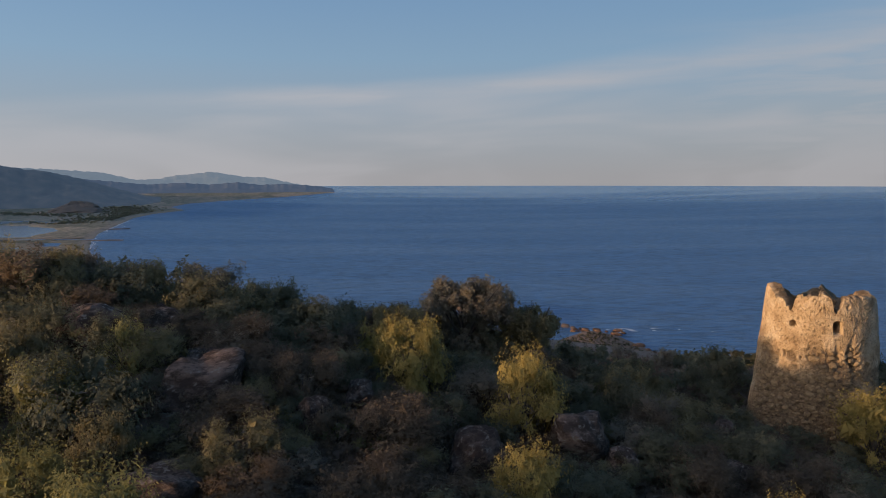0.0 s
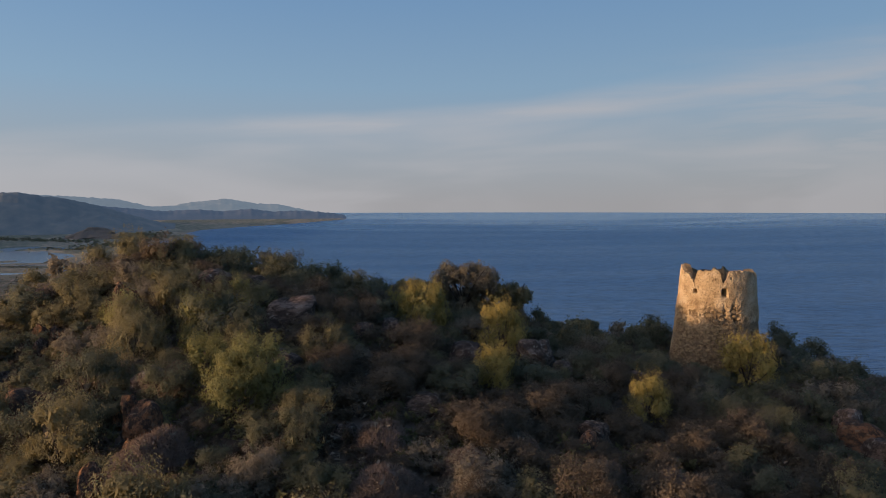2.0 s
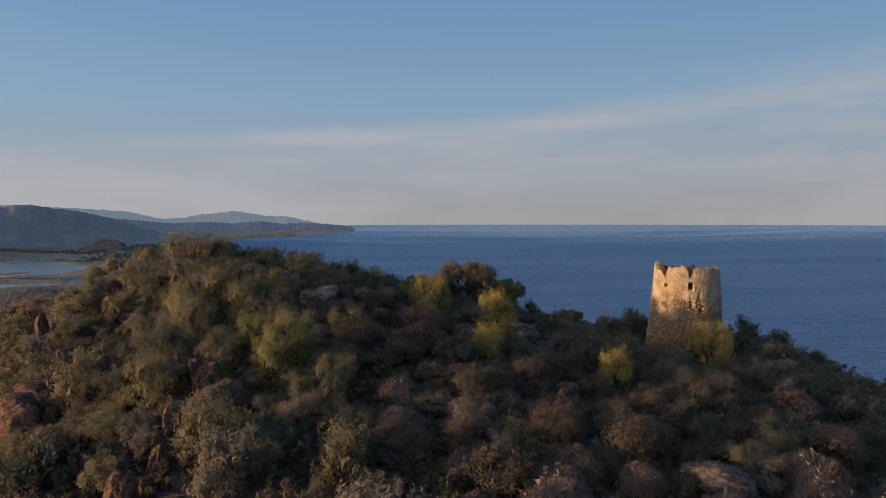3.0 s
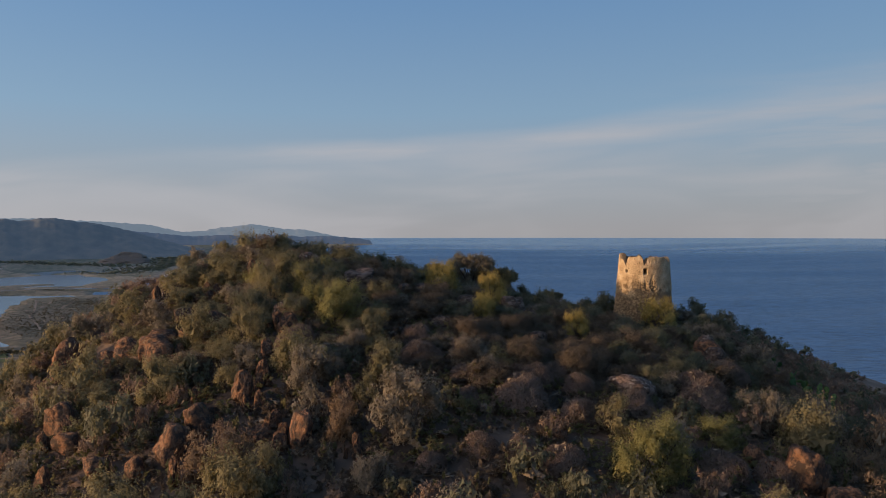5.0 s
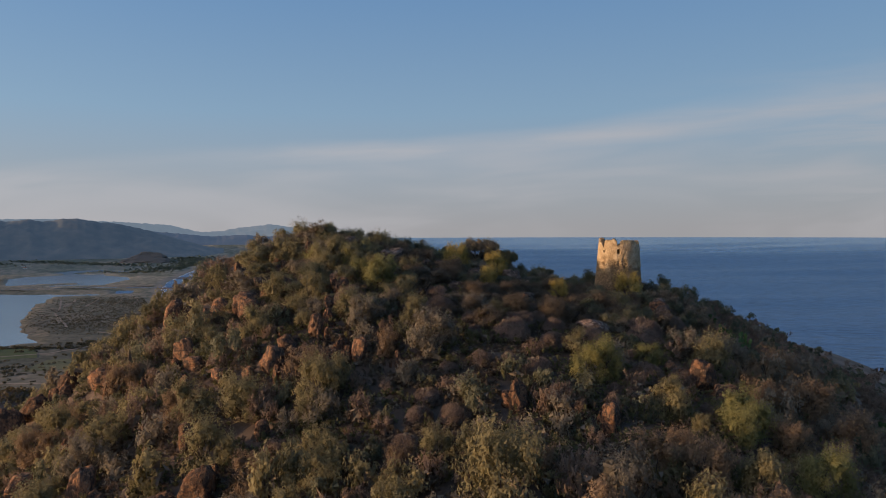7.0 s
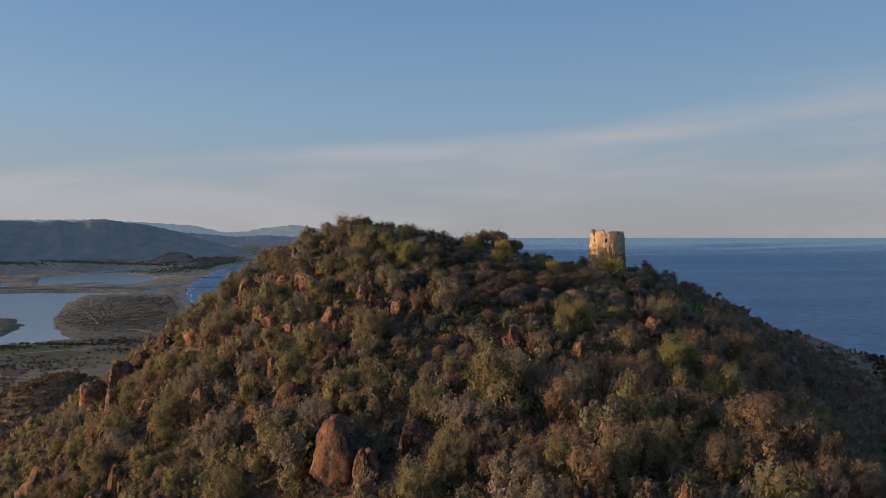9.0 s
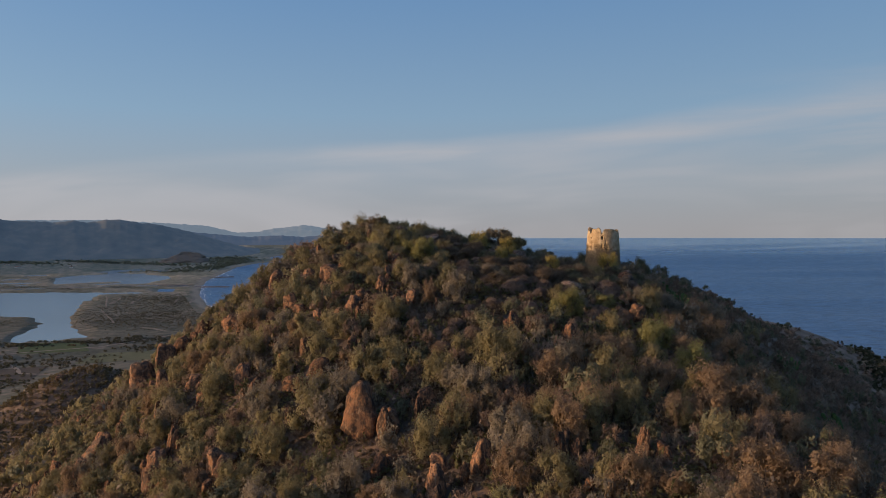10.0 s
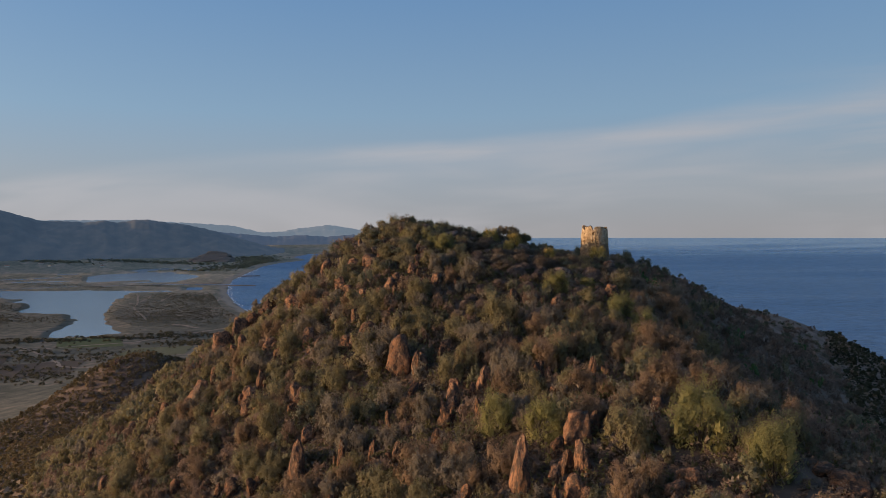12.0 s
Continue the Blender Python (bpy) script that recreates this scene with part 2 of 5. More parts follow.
def rock_material(name, rusts, lichen):
    """Weathered granite: rusty faces, dark stains in the hollows, pale lichen spots and a pitted skin."""
    m = bpy.data.materials.new(name)
    m.use_nodes = True
    n, l = m.node_tree.nodes, m.node_tree.links
    b = n["Principled BSDF"]
    b.inputs["Roughness"].default_value, b.inputs["Specular IOR Level"].default_value = 0.92, 0.2
    t = n.new("ShaderNodeTexCoord")
    info = n.new("ShaderNodeObjectInfo")
    shift = n.new("ShaderNodeVectorMath")
    shift.operation = "MULTIPLY_ADD"
    shift.inputs[1].default_value = (1, 1, 1)
    l.new(t.outputs["Object"], shift.inputs[0])
    l.new(info.outputs["Location"], shift.inputs[2])

    def tex(scale, detail, rough=0.6):
        x = n.new("ShaderNodeTexNoise")
        x.inputs["Scale"].default_value, x.inputs["Detail"].default_value, x.inputs["Roughness"].default_value = scale, detail, rough
        l.new(shift.outputs[0], x.inputs["Vector"])
        return x.outputs[0]

    def ramp(fac, stops):
        r = n.new("ShaderNodeValToRGB")
        while len(r.color_ramp.elements) < len(stops):
            r.color_ramp.elements.new(0.5)
        for e, (p, c) in zip(r.color_ramp.elements, stops):
            e.position, e.color = p, (*c, 1)
        l.new(fac, r.inputs[0])
        return r.outputs[0]

    def mix(fac, a, c):
        x = n.new("ShaderNodeMix")
        x.data_type = "RGBA"
        l.new(fac, x.inputs[0])
        l.new(a, x.inputs[6])
        x.inputs[7].default_value = (*c, 1)
        return x.outputs[2]

    rust = ramp(tex(2.6, 6), [(0.34, rusts[0]), (0.48, rusts[1]), (0.64, rusts[2])])
    stain = ramp(tex(5.5, 8, 0.75), [(0.45, (1, 1, 1)), (0.55, (0, 0, 0))])
    spots = ramp(tex(11.0, 5, 0.6), [(0.58, (0, 0, 0)), (0.66, (0.8, 0.8, 0.8))])
    tone = n.new("ShaderNodeMapRange")
    tone.inputs["To Min"].default_value, tone.inputs["To Max"].default_value = 0.66, 1.16
    l.new(info.outputs["Random"], tone.inputs["Value"])
    whole = n.new("ShaderNodeVectorMath")
    whole.operation = "SCALE"
    l.new(mix(spots, mix(stain, rust, (0.070, 0.050, 0.040)), lichen), whole.inputs[0])
    l.new(tone.outputs[0], whole.inputs["Scale"])
    l.new(whole.outputs[0], b.inputs["Base Color"])
    bu = n.new("ShaderNodeBump")
    bu.inputs["Strength"].default_value, bu.inputs["Distance"].default_value = 1.0, 0.34
    l.new(tex(7.0, 9, 0.7), bu.inputs["Height"])
    l.new(bu.outputs[0], b.inputs["Normal"])
    return m


def plaster_material():
    """Old lime plaster: ochre stains, small pits with shade put into their colour and, where it has come off, darker
    earthy mortar.
    """
    m = material("weathered_plaster", [(0.24, 0.165, 0.092), (0.43, 0.325, 0.20), (0.56, 0.46, 0.325)], 1.1, 0.95, detail=9.0)
    n, l = m.node_tree.nodes, m.node_tree.links
    b = n["Principled BSDF"]
    col = b.inputs["Base Color"].links[0].from_socket
    t = n.new("ShaderNodeTexCoord")
    fine = n.new("ShaderNodeTexNoise")
    fine.inputs["Scale"].default_value, fine.inputs["Detail"].default_value, fine.inputs["Roughness"].default_value = 7.0, 9, 0.75
    l.new(t.outputs["Object"], fine.inputs["Vector"])
    pit_shade = n.new("ShaderNodeMapRange")
    pit_shade.inputs["From Min"].default_value, pit_shade.inputs["From Max"].default_value = 0.36, 0.50
    pit_shade.inputs["To Min"].default_value, pit_shade.inputs["To Max"].default_value = 0.45, 1.0
    l.new(fine.outputs[0], pit_shade.inputs["Value"])
    at = n.new("ShaderNodeAttribute")
    at.attribute_name = "bare"
    mix = n.new("ShaderNodeMix")
    mix.data_type = "RGBA"
    l.new(at.outputs["Fac"], mix.inputs[0])
    l.new(col, mix.inputs[6])
    mix.inputs[7].default_value = (0.20, 0.145, 0.09, 1)
    sc = n.new("ShaderNodeVectorMath")
    sc.operation = "SCALE"
    l.new(mix.outputs[2], sc.inputs[0])
    l.new(pit_shade.outputs[0], sc.inputs["Scale"])
    l.new(sc.outputs[0], b.inputs["Base Color"])
    bu = n.new("ShaderNodeBump")
    bu.inputs["Strength"].default_value, bu.inputs["Distance"].default_value = 1.0, 0.10
    l.new(fine.outputs[0], bu.inputs["Height"])
    l.new(bu.outputs[0], b.inputs["Normal"])
    return m


def leafy(m, share=0.48):
    """Leaves let part of the light through."""
    n, l = m.node_tree.nodes, m.node_tree.links
    b = n["Principled BSDF"]
    t = n.new("ShaderNodeBsdfTranslucent")
    l.new(b.inputs["Base Color"].links[0].from_socket, t.inputs["Color"])
    mix = n.new("ShaderNodeMixShader")
    mix.inputs[0].default_value = share
    l.new(b.outputs[0], mix.inputs[1])
    l.new(t.outputs[0], mix.inputs[2])
    l.new(mix.outputs[0], n["Material Output"].inputs["Surface"])
    return m


M_SOIL = ground_material()
M_GREEN = leafy(material("olive_leaves", [(0.142, 0.128, 0.072), (0.233, 0.205, 0.109), (0.332, 0.283, 0.153)], 0.3, 0.75, island=0.10))
M_DARK = leafy(material("dark_leaves", [(0.09182, 0.09684, 0.06308), (0.1489, 0.149, 0.09462), (0.2134, 0.2012, 0.1261)], 0.35, 0.65, island=0.10))
M_YELLOW = leafy(material("yellow_leaves", [(0.1297, 0.134, 0.05925), (0.2312, 0.2213, 0.08758), (0.3384, 0.3064, 0.1249)], 0.5, 0.75, island=0.10))
# brighter than yellow_leaves: hilltop sunlight partly put into the leaf colour
M_GOLD = leafy(material("golden_leaves", [(0.22, 0.18, 0.062), (0.38, 0.305, 0.1), (0.53, 0.42, 0.15)], 0.5, 0.75, island=0.10))
M_GREY = leafy(material("grey_leaves", [(0.145, 0.129, 0.102), (0.235, 0.205, 0.156), (0.32, 0.274, 0.2)], 0.4, 0.85, island=0.10))
M_SPRIG = leafy(material("sprig_leaves", [(0.07197, 0.0745, 0.03871), (0.1365, 0.1291, 0.06164), (0.2085, 0.18, 0.08602)], 0.25, 0.8, island=0.10))
M_UNDER = leafy(material("undergrowth", [(0.0794, 0.062, 0.0446), (0.128, 0.1, 0.072), (0.177, 0.138, 0.0994)], 0.3, 0.9, island=0.10))
M_OLD = leafy(material("thin_leaves", [(0.1303, 0.1143, 0.08888), (0.2209, 0.1924, 0.1404), (0.3202, 0.2732, 0.1864)], 0.6, 0.85, island=0.10))
M_DRY = leafy(material("mauve_twigs", [(0.133, 0.102, 0.0856), (0.215, 0.165, 0.138), (0.297, 0.228, 0.19)], 0.4, 0.95, island=0.10))
M_DRY2 = leafy(material("dry_twigs", [(0.144, 0.105, 0.0794), (0.232, 0.169, 0.128), (0.319, 0.233, 0.176)], 0.22, 0.95, island=0.10))
M_CORE = material("inner_twigs", [(0.146, 0.119, 0.0896), (0.224, 0.183, 0.137)], 3.0, 0.95)
M_KHAKI = leafy(material("tawny_leaves", [(0.154, 0.111, 0.0714), (0.252, 0.18, 0.116), (0.35, 0.248, 0.158)], 0.4, 0.85, island=0.10))
M_BROWN = leafy(material("half_dry_leaves", [(0.098, 0.0769, 0.0546), (0.158, 0.124, 0.088), (0.218, 0.171, 0.121)], 0.4, 0.85, island=0.10))
M_FAR = leafy(material("mixed_scrub", [(0.065, 0.06012, 0.03125), (0.1299, 0.1059, 0.05412), (0.2207, 0.1564, 0.09025)], 0.08, 0.9, island=0.14))
M_FAR2 = leafy(material("plain_foliage", [(0.030, 0.034, 0.020), (0.060, 0.062, 0.034), (0.10, 0.092, 0.052)], 0.05, 0.9, island=0.14))
M_PLAIN = leafy(material("lowland_foliage", [(0.045, 0.050, 0.032), (0.085, 0.086, 0.054), (0.135, 0.124, 0.080)], 0.05, 0.9, island=0.2))
M_PINE = leafy(material("pine_foliage", [(0.115, 0.135, 0.09), (0.20, 0.215, 0.14), (0.29, 0.285, 0.19)], 0.02, 0.9, island=0.14))
M_BARK = material("bark", [(0.05, 0.04, 0.034), (0.11, 0.09, 0.075)], 6.0, 0.95)
M_ROCK = rock_material("rusty_granite", ((0.105, 0.066, 0.048), (0.225, 0.118, 0.066), (0.320, 0.165, 0.088)), (0.24, 0.19, 0.14))
M_ROCK2 = rock_material("lichened_granite", ((0.10, 0.078, 0.066), (0.18, 0.130, 0.105), (0.24, 0.175, 0.14)), (0.30, 0.27, 0.23))
M_TOWER = plaster_material()
M_STONE = material("masonry_stone", [(0.176, 0.1287, 0.076), (0.296, 0.2223, 0.133), (0.368, 0.2886, 0.1862)], 1.5, 0.95, 0.7, 9.0)
M_SEA = sea_material()
M_LAGOON = material("lagoon_water", [(0.150, 0.178, 0.205), (0.185, 0.215, 0.245)], 0.004, 0.18, 0.3, 0.12, spec=0.5)
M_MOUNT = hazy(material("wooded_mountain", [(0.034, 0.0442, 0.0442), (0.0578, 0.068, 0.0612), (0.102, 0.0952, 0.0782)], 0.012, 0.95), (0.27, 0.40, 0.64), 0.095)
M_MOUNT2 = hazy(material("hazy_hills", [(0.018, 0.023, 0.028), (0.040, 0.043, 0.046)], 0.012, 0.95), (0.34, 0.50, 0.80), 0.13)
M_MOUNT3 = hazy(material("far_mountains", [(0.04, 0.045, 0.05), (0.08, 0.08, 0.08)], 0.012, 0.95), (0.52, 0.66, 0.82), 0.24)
M_MOUND = material("red_rock", [(0.0945, 0.085, 0.0756), (0.1607, 0.1323, 0.1096), (0.2646, 0.189, 0.1474)], 0.03, 0.95, 0.5, 0.2)
M_CACTUS = material("cactus_skin", [(0.035, 0.075, 0.022), (0.06, 0.12, 0.035)], 3.0, 0.6)
M_TRACK = material("pale_dirt", [(0.15, 0.125, 0.10), (0.24, 0.20, 0.16)], 0.1, 0.95)
M_VINE = material("orchard", [(0.035, 0.055, 0.016), (0.07, 0.09, 0.025)], 0.2, 0.9)
M_VINE2 = material("meadow", [(0.06, 0.07, 0.03), (0.10, 0.10, 0.05)], 0.1, 0.9)
M_PLOUGH = material("ploughed_soil", [(0.028, 0.024, 0.020), (0.048, 0.039, 0.032)], 0.08, 0.95)
M_FOAM = material("foam", [(0.6, 0.62, 0.65), (0.8, 0.8, 0.8)], 0.5, 0.9)
M_LIME = material("limewash", [(0.55, 0.52, 0.47), (0.72, 0.70, 0.66)], 0.5, 0.9)
M_TILE = material("roof_tile", [(0.25, 0.11, 0.07), (0.34, 0.17, 0.11)], 1.0, 0.9)


# ---- the lie of the land ----
SEA = -90.0
CONE = (355.4, 9.77, 143.4, -101.05, -32.66, 205.44, 70, 1.52)
FINE_BUMPS = (
    -0.5, -1.2, -2.5, -0.5, 3.3, 1.6, 0.2,
    -1.2, -2.7, -4, -2.5, 2.3, 0.3, -0.2,
    -1.1, -2.5, -0.3, -1.2, 0.6, -2.3, -1.4,
    3.1, 2.3, 0.4, -3.2, 1.4, -2.8, -2.3,
    0.4, 1.1, 6.5, -2.6, 4.6, 1.8, -1.2,
    -2.6, 1, 9.5, -2.3, 3, 1.3, -1.3,
    -0.9, 1.1, 3.3, -0.5, 0.5, -1.6, -0.7)
BROAD = (
    8, 9.1, 14.5, 20.8, 1.6, -23.7,
    8, 17.4, -6.9, 9.5, 3.8, -6.9,
    5.6, 7.4, 1.3, -4.3, 0.4, 15.8,
    13.5, -17.2, -11.7, 5.5, -7.8, -5,
    2, -2.1, -34.8, 4.3, 5.1, -5.8,
    -46.4, 6.1, -12.5, -4.5, -7, -31.4)


def bowl(r):
    """The slow rise of the whole sheet towards the horizon."""
    return 150.0 * np.clip((r - 1800.0) / 3000.0, 0, 1.2) ** 1.7


def hill(x, y):
    dx, dy = x + 5.0, y - 25.0
    r = np.hypot(dx, dy) + 1e-6
    c, s = dx / r, dy / r
    reach = np.maximum(CONE[0] + CONE[1] * c + CONE[2] * s + CONE[3] * (c * c - s * s) + CONE[4] * 2 * c * s, 40)
    z = -94 + CONE[5] * np.exp(-(r / reach) ** CONE[7])
    z = z + 26.9 * np.exp(-((x + 195) ** 2 + (y - 200) ** 2) / 1800.0) + 6.5 * np.exp(-((x - 85) ** 2 + (y - 112) ** 2) / 1352.0)
    z = z - 1.1 * np.exp(-(x / 27.0) ** 2 - ((y - 31) / 18.0) ** 2) - 0.9 * np.exp(-((x - 19) ** 2 + (y - 35) ** 2) / 60.0)
    for i, a in enumerate(FINE_BUMPS):
        z = z + a * np.exp(-((x + 75 - 25 * (i % 7)) ** 2 + (y + 75 - 25 * (i // 7)) ** 2) / 968.0)
    for i, a in enumerate(BROAD):
        z = z + a * np.exp(-((x + 275 - 110 * (i % 6)) ** 2 + (y + 225 - 110 * (i // 6)) ** 2) / 12800.0)
    return z


COAST = [(600, -4900), (520, -900), (470, -300), (480, 200), (390, 480), (300, 640), (268, 745), (242, 845), (222, 915), (196, 945), (150, 890), (40, 820), (-150, 850), (-400, 1080), (-590, 1310), (-777, 1581), (-884, 1746), (-1027, 1990),
         (-1125, 2206), (-1198, 2394), (-1255, 2640), (-1316, 2941), (-1303, 3111), (-1230, 3290), (-1347, 3418), (-1329, 3594), (-1143, 3846), (-941, 4043), (-781, 4236), (-681, 4355), (-760, 4420), (-1300, 4900)]
LAGOON = [(-1622, 1744), (-1760, 1890), (-1636, 1905), (-1505, 1968), (-1340, 1993), (-1180, 2027), (-1322, 1928), (-1252, 1755), (-1179, 1627), (-1096, 1489), (-1049, 1402), (-935, 1273),
          (-843, 1164), (-870, 1106), (-953, 1081), (-997, 1193), (-1052, 1316), (-1166, 1431), (-1321, 1465), (-1391, 1587), (-1484, 1648), (-1531, 1737), (-1555, 1688)]
POND = [(-1683, 2214), (-1774, 2352), (-1771, 2471), (-1769, 2587), (-1749, 2684), (-1684, 2750), (-1528, 2742), (-1491, 2683), (-1565, 2581), (-1412, 2535), (-1364, 2459), (-1367, 2272), (-1494, 2195), (-1653, 2184)]
SPITS = [[(-1881, 2500), (-1826, 2565), (-1718, 2590), (-1680, 2548), (-1763, 2462), (-1813, 2390)], [(-1470, 2656), (-1619, 2716), (-1668, 2653), (-1685, 2598), (-1604, 2590), (-1533, 2620)], [(-1660, 2160), (-1563, 2256), (-1495, 2318), (-1460, 2272), (-1522, 2206), (-1569, 2103)]]
PANS = [(-1850, 2130, 80, 20), (-1765, 2185, 75, 18), (-1725, 2105, 55, 15), (-1880, 2265, 60, 20), (-1905, 2410, 55, 24), (-1950, 2190, 60, 20)]
CHANNEL = [(-2600, 1500), (-1769, 1905), (-1648, 2010), (-1503, 2100), (-1348, 2195), (-1120, 2240), (-1120, 2262), (-1348, 2225), (-1503, 2132), (-1648, 2042), (-1769, 1935), (-2600, 1540)]
POOL = [(-1240, 2130), (-1179, 2142), (-1140, 2060), (-1193, 2045)]


def outside(poly, x, y):
    """Metres from the edge of a closed outline, negative inside it."""
    best = np.full(np.shape(x), 1e9)
    inside = np.zeros(np.shape(x), bool)
    for (x0, y0), (x1, y1) in zip(poly, poly[1:] + poly[:1]):
        ex, ey = x1 - x0, y1 - y0
        t = np.clip(((x - x0) * ex + (y - y0) * ey) / (ex * ex + ey * ey), 0, 1)
        best = np.minimum(best, np.hypot(x - x0 - t * ex, y - y0 - t * ey))
        if y1 != y0:
            inside ^= ((y0 > y) != (y1 > y)) & (x < ex * (y - y0) / ey + x0)
    return np.where(inside, -best, best)


def waters(x, y):
    """Metres from the nearest lagoon's edge, negative in the water, with a ragged shore."""
    wob = 9 * np.sin(x / 31 + 2 * np.sin(y / 47)) * np.sin(y / 23 + x / 90) + 5 * np.sin(x / 11 + y / 17)
    pond = outside(POND, x, y) + 0.6 * wob
    for spit in SPITS:
        pond = np.maximum(pond, -outside(spit, x, y) + 0.4 * wob)
    for a, b, u, v in PANS:
        along, across = (x - a) * 0.78 + (y - b) * 0.62, (y - b) * 0.78 - (x - a) * 0.62
        pond = np.minimum(pond, (np.hypot(along / u, across / v) - 1) * v + 0.5 * wob)
    d = np.minimum(outside(LAGOON, x, y) + wob, pond)
    return np.minimum(d, np.minimum(outside(CHANNEL, x, y), outside(POOL, x, y)) + 0.3 * wob)


def inland(x, y):
    """Metres from the coast, positive on the land's side."""
    best = np.full(np.shape(x), 1e9)
    side = np.ones(np.shape(x))
    for (x0, y0), (x1, y1) in zip(COAST, COAST[1:]):
        ex, ey = x1 - x0, y1 - y0
        t = np.clip(((x - x0) * ex + (y - y0) * ey) / (ex * ex + ey * ey), 0, 1)
        d = np.hypot(x - x0 - t * ex, y - y0 - t * ey)
        cross = ex * (y - y0) - ey * (x - x0)
        near = d < best
        best = np.where(near, d, best)
        side = np.where(near, np.sign(cross), side)
    return best * side


def ground_z(x, y):
    x, y = np.asarray(x, float), np.asarray(y, float)
    r = np.hypot(x, y)
    d = inland(x, y)
    z = np.maximum(hill(x, y), -87.5)
    far = (x < -600) & (y > 900) & (y < 3000)
    dw = np.where(far, waters(np.where(far, x, 0.0), np.where(far, y, 0.0)), 1e5)
    z = np.minimum(z, SEA + np.clip(dw * 0.12, -3, 1e5))
    z = np.minimum(z, SEA + np.clip(d * np.where(x > -300, np.where(y > 500, 0.10, 0.5), 0.1), -20, 1e6))
    return z + bowl(r)


def grid_mesh(name, xs, ys, zs, mat, wrap=False, smooth=True):
    """A mesh from a rectangular array of places."""
    n, m = xs.shape
    v = np.stack([xs, ys, zs], -1).reshape(-1, 3)
    i, j = np.meshgrid(np.arange(n - 1), np.arange(m if wrap else m - 1), indexing="ij")
    j2 = (j + 1) % m
    q = np.stack([i * m + j, (i + 1) * m + j, (i + 1) * m + j2, i * m + j2], -1).reshape(-1, 4)
    return mesh_from(name, v, q, mat, smooth)


def mesh_from(name, v, q, mat, smooth=False):
    v, q = np.asarray(v, np.float32), np.asarray(q, np.int32)
    k = q.shape[1]
    me = bpy.data.meshes.new(name)
    me.vertices.add(len(v))
    me.vertices.foreach_set("co", v.ravel())
    me.loops.add(q.size)
    me.loops.foreach_set("vertex_index", q.ravel())
    me.polygons.add(len(q))
    me.polygons.foreach_set("loop_start", np.arange(0, q.size, k, dtype=np.int32))
    me.polygons.foreach_set("use_smooth", np.full(len(q), smooth))
    me.update(calc_edges=True)
    me.materials.append(mat)
    return me


def part(name, me, parent, label=""):
    """Links a mesh as one part under a thing."""
    ob = new(name, me)
    ob.parent = parent
    if label:
        ob["label"] = label
    return ob


def thing(name, at, label, category, group="", turn=0.0, scale=(1, 1, 1)):
    e = new(name)
    e.location, e.rotation_euler, e.scale, e.empty_display_size = at, (0, 0, turn), scale, 0.2
    return tagged(e, label, category, group)


def gz(x, y):
    return float(ground_z(np.array([x]), np.array([y]))[0])


# ---- ground and water ----
ang = np.radians(np.concatenate([np.arange(46, 136, 0.25), np.arange(138, 404, 3.0)]))
rad = np.concatenate([np.arange(0.5, 150, 2.0), 150 * (4800 / 150) ** np.linspace(0, 1, 400)])
R_, A_ = np.meshgrid(rad, ang, indexing="ij")
gx, gy = R_ * np.cos(A_), R_ * np.sin(A_)
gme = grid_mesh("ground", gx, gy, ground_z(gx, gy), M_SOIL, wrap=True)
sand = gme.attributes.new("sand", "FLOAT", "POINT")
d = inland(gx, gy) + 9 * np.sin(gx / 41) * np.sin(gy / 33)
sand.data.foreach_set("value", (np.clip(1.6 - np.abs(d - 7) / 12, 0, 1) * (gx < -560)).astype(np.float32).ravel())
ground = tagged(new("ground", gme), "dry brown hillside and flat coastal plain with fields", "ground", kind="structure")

rs = 300 * (4820 / 300) ** np.linspace(0, 1, 120)
R2, A2 = np.meshgrid(rs, np.radians(np.arange(0, 360, 1.0)), indexing="ij")
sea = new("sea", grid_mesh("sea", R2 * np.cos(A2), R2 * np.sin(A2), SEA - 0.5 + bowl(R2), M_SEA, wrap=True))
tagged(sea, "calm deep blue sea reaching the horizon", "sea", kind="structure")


def lagoon_sheet(name, x0, x1, y0, y1, label):
    """Still water, only where a lagoon lies."""
    X, Y = np.meshgrid(np.linspace(x0, x1, 90), np.linspace(y0, y1, 90), indexing="ij")
    me = grid_mesh(name, X, Y, SEA - 0.15 + bowl(np.hypot(X, Y)), M_LAGOON)
    wet = waters(X, Y).ravel() < 45
    bm = bmesh.new()
    bm.from_mesh(me)
    bm.verts.ensure_lookup_table()
    bmesh.ops.delete(bm, geom=[v for v in bm.verts if not wet[v.index]], context="VERTS")
    bm.to_mesh(me)
    bm.free()
    tagged(new(name, me), label, "lagoon", kind="structure")


lagoon_sheet("water_1", -1900, -800, 1050, 2045, "still grey-blue lagoon mirroring the evening sky")
lagoon_sheet("water_2", -2700, -1290, 2046, 2800, "shallow pale lagoon behind the beach")


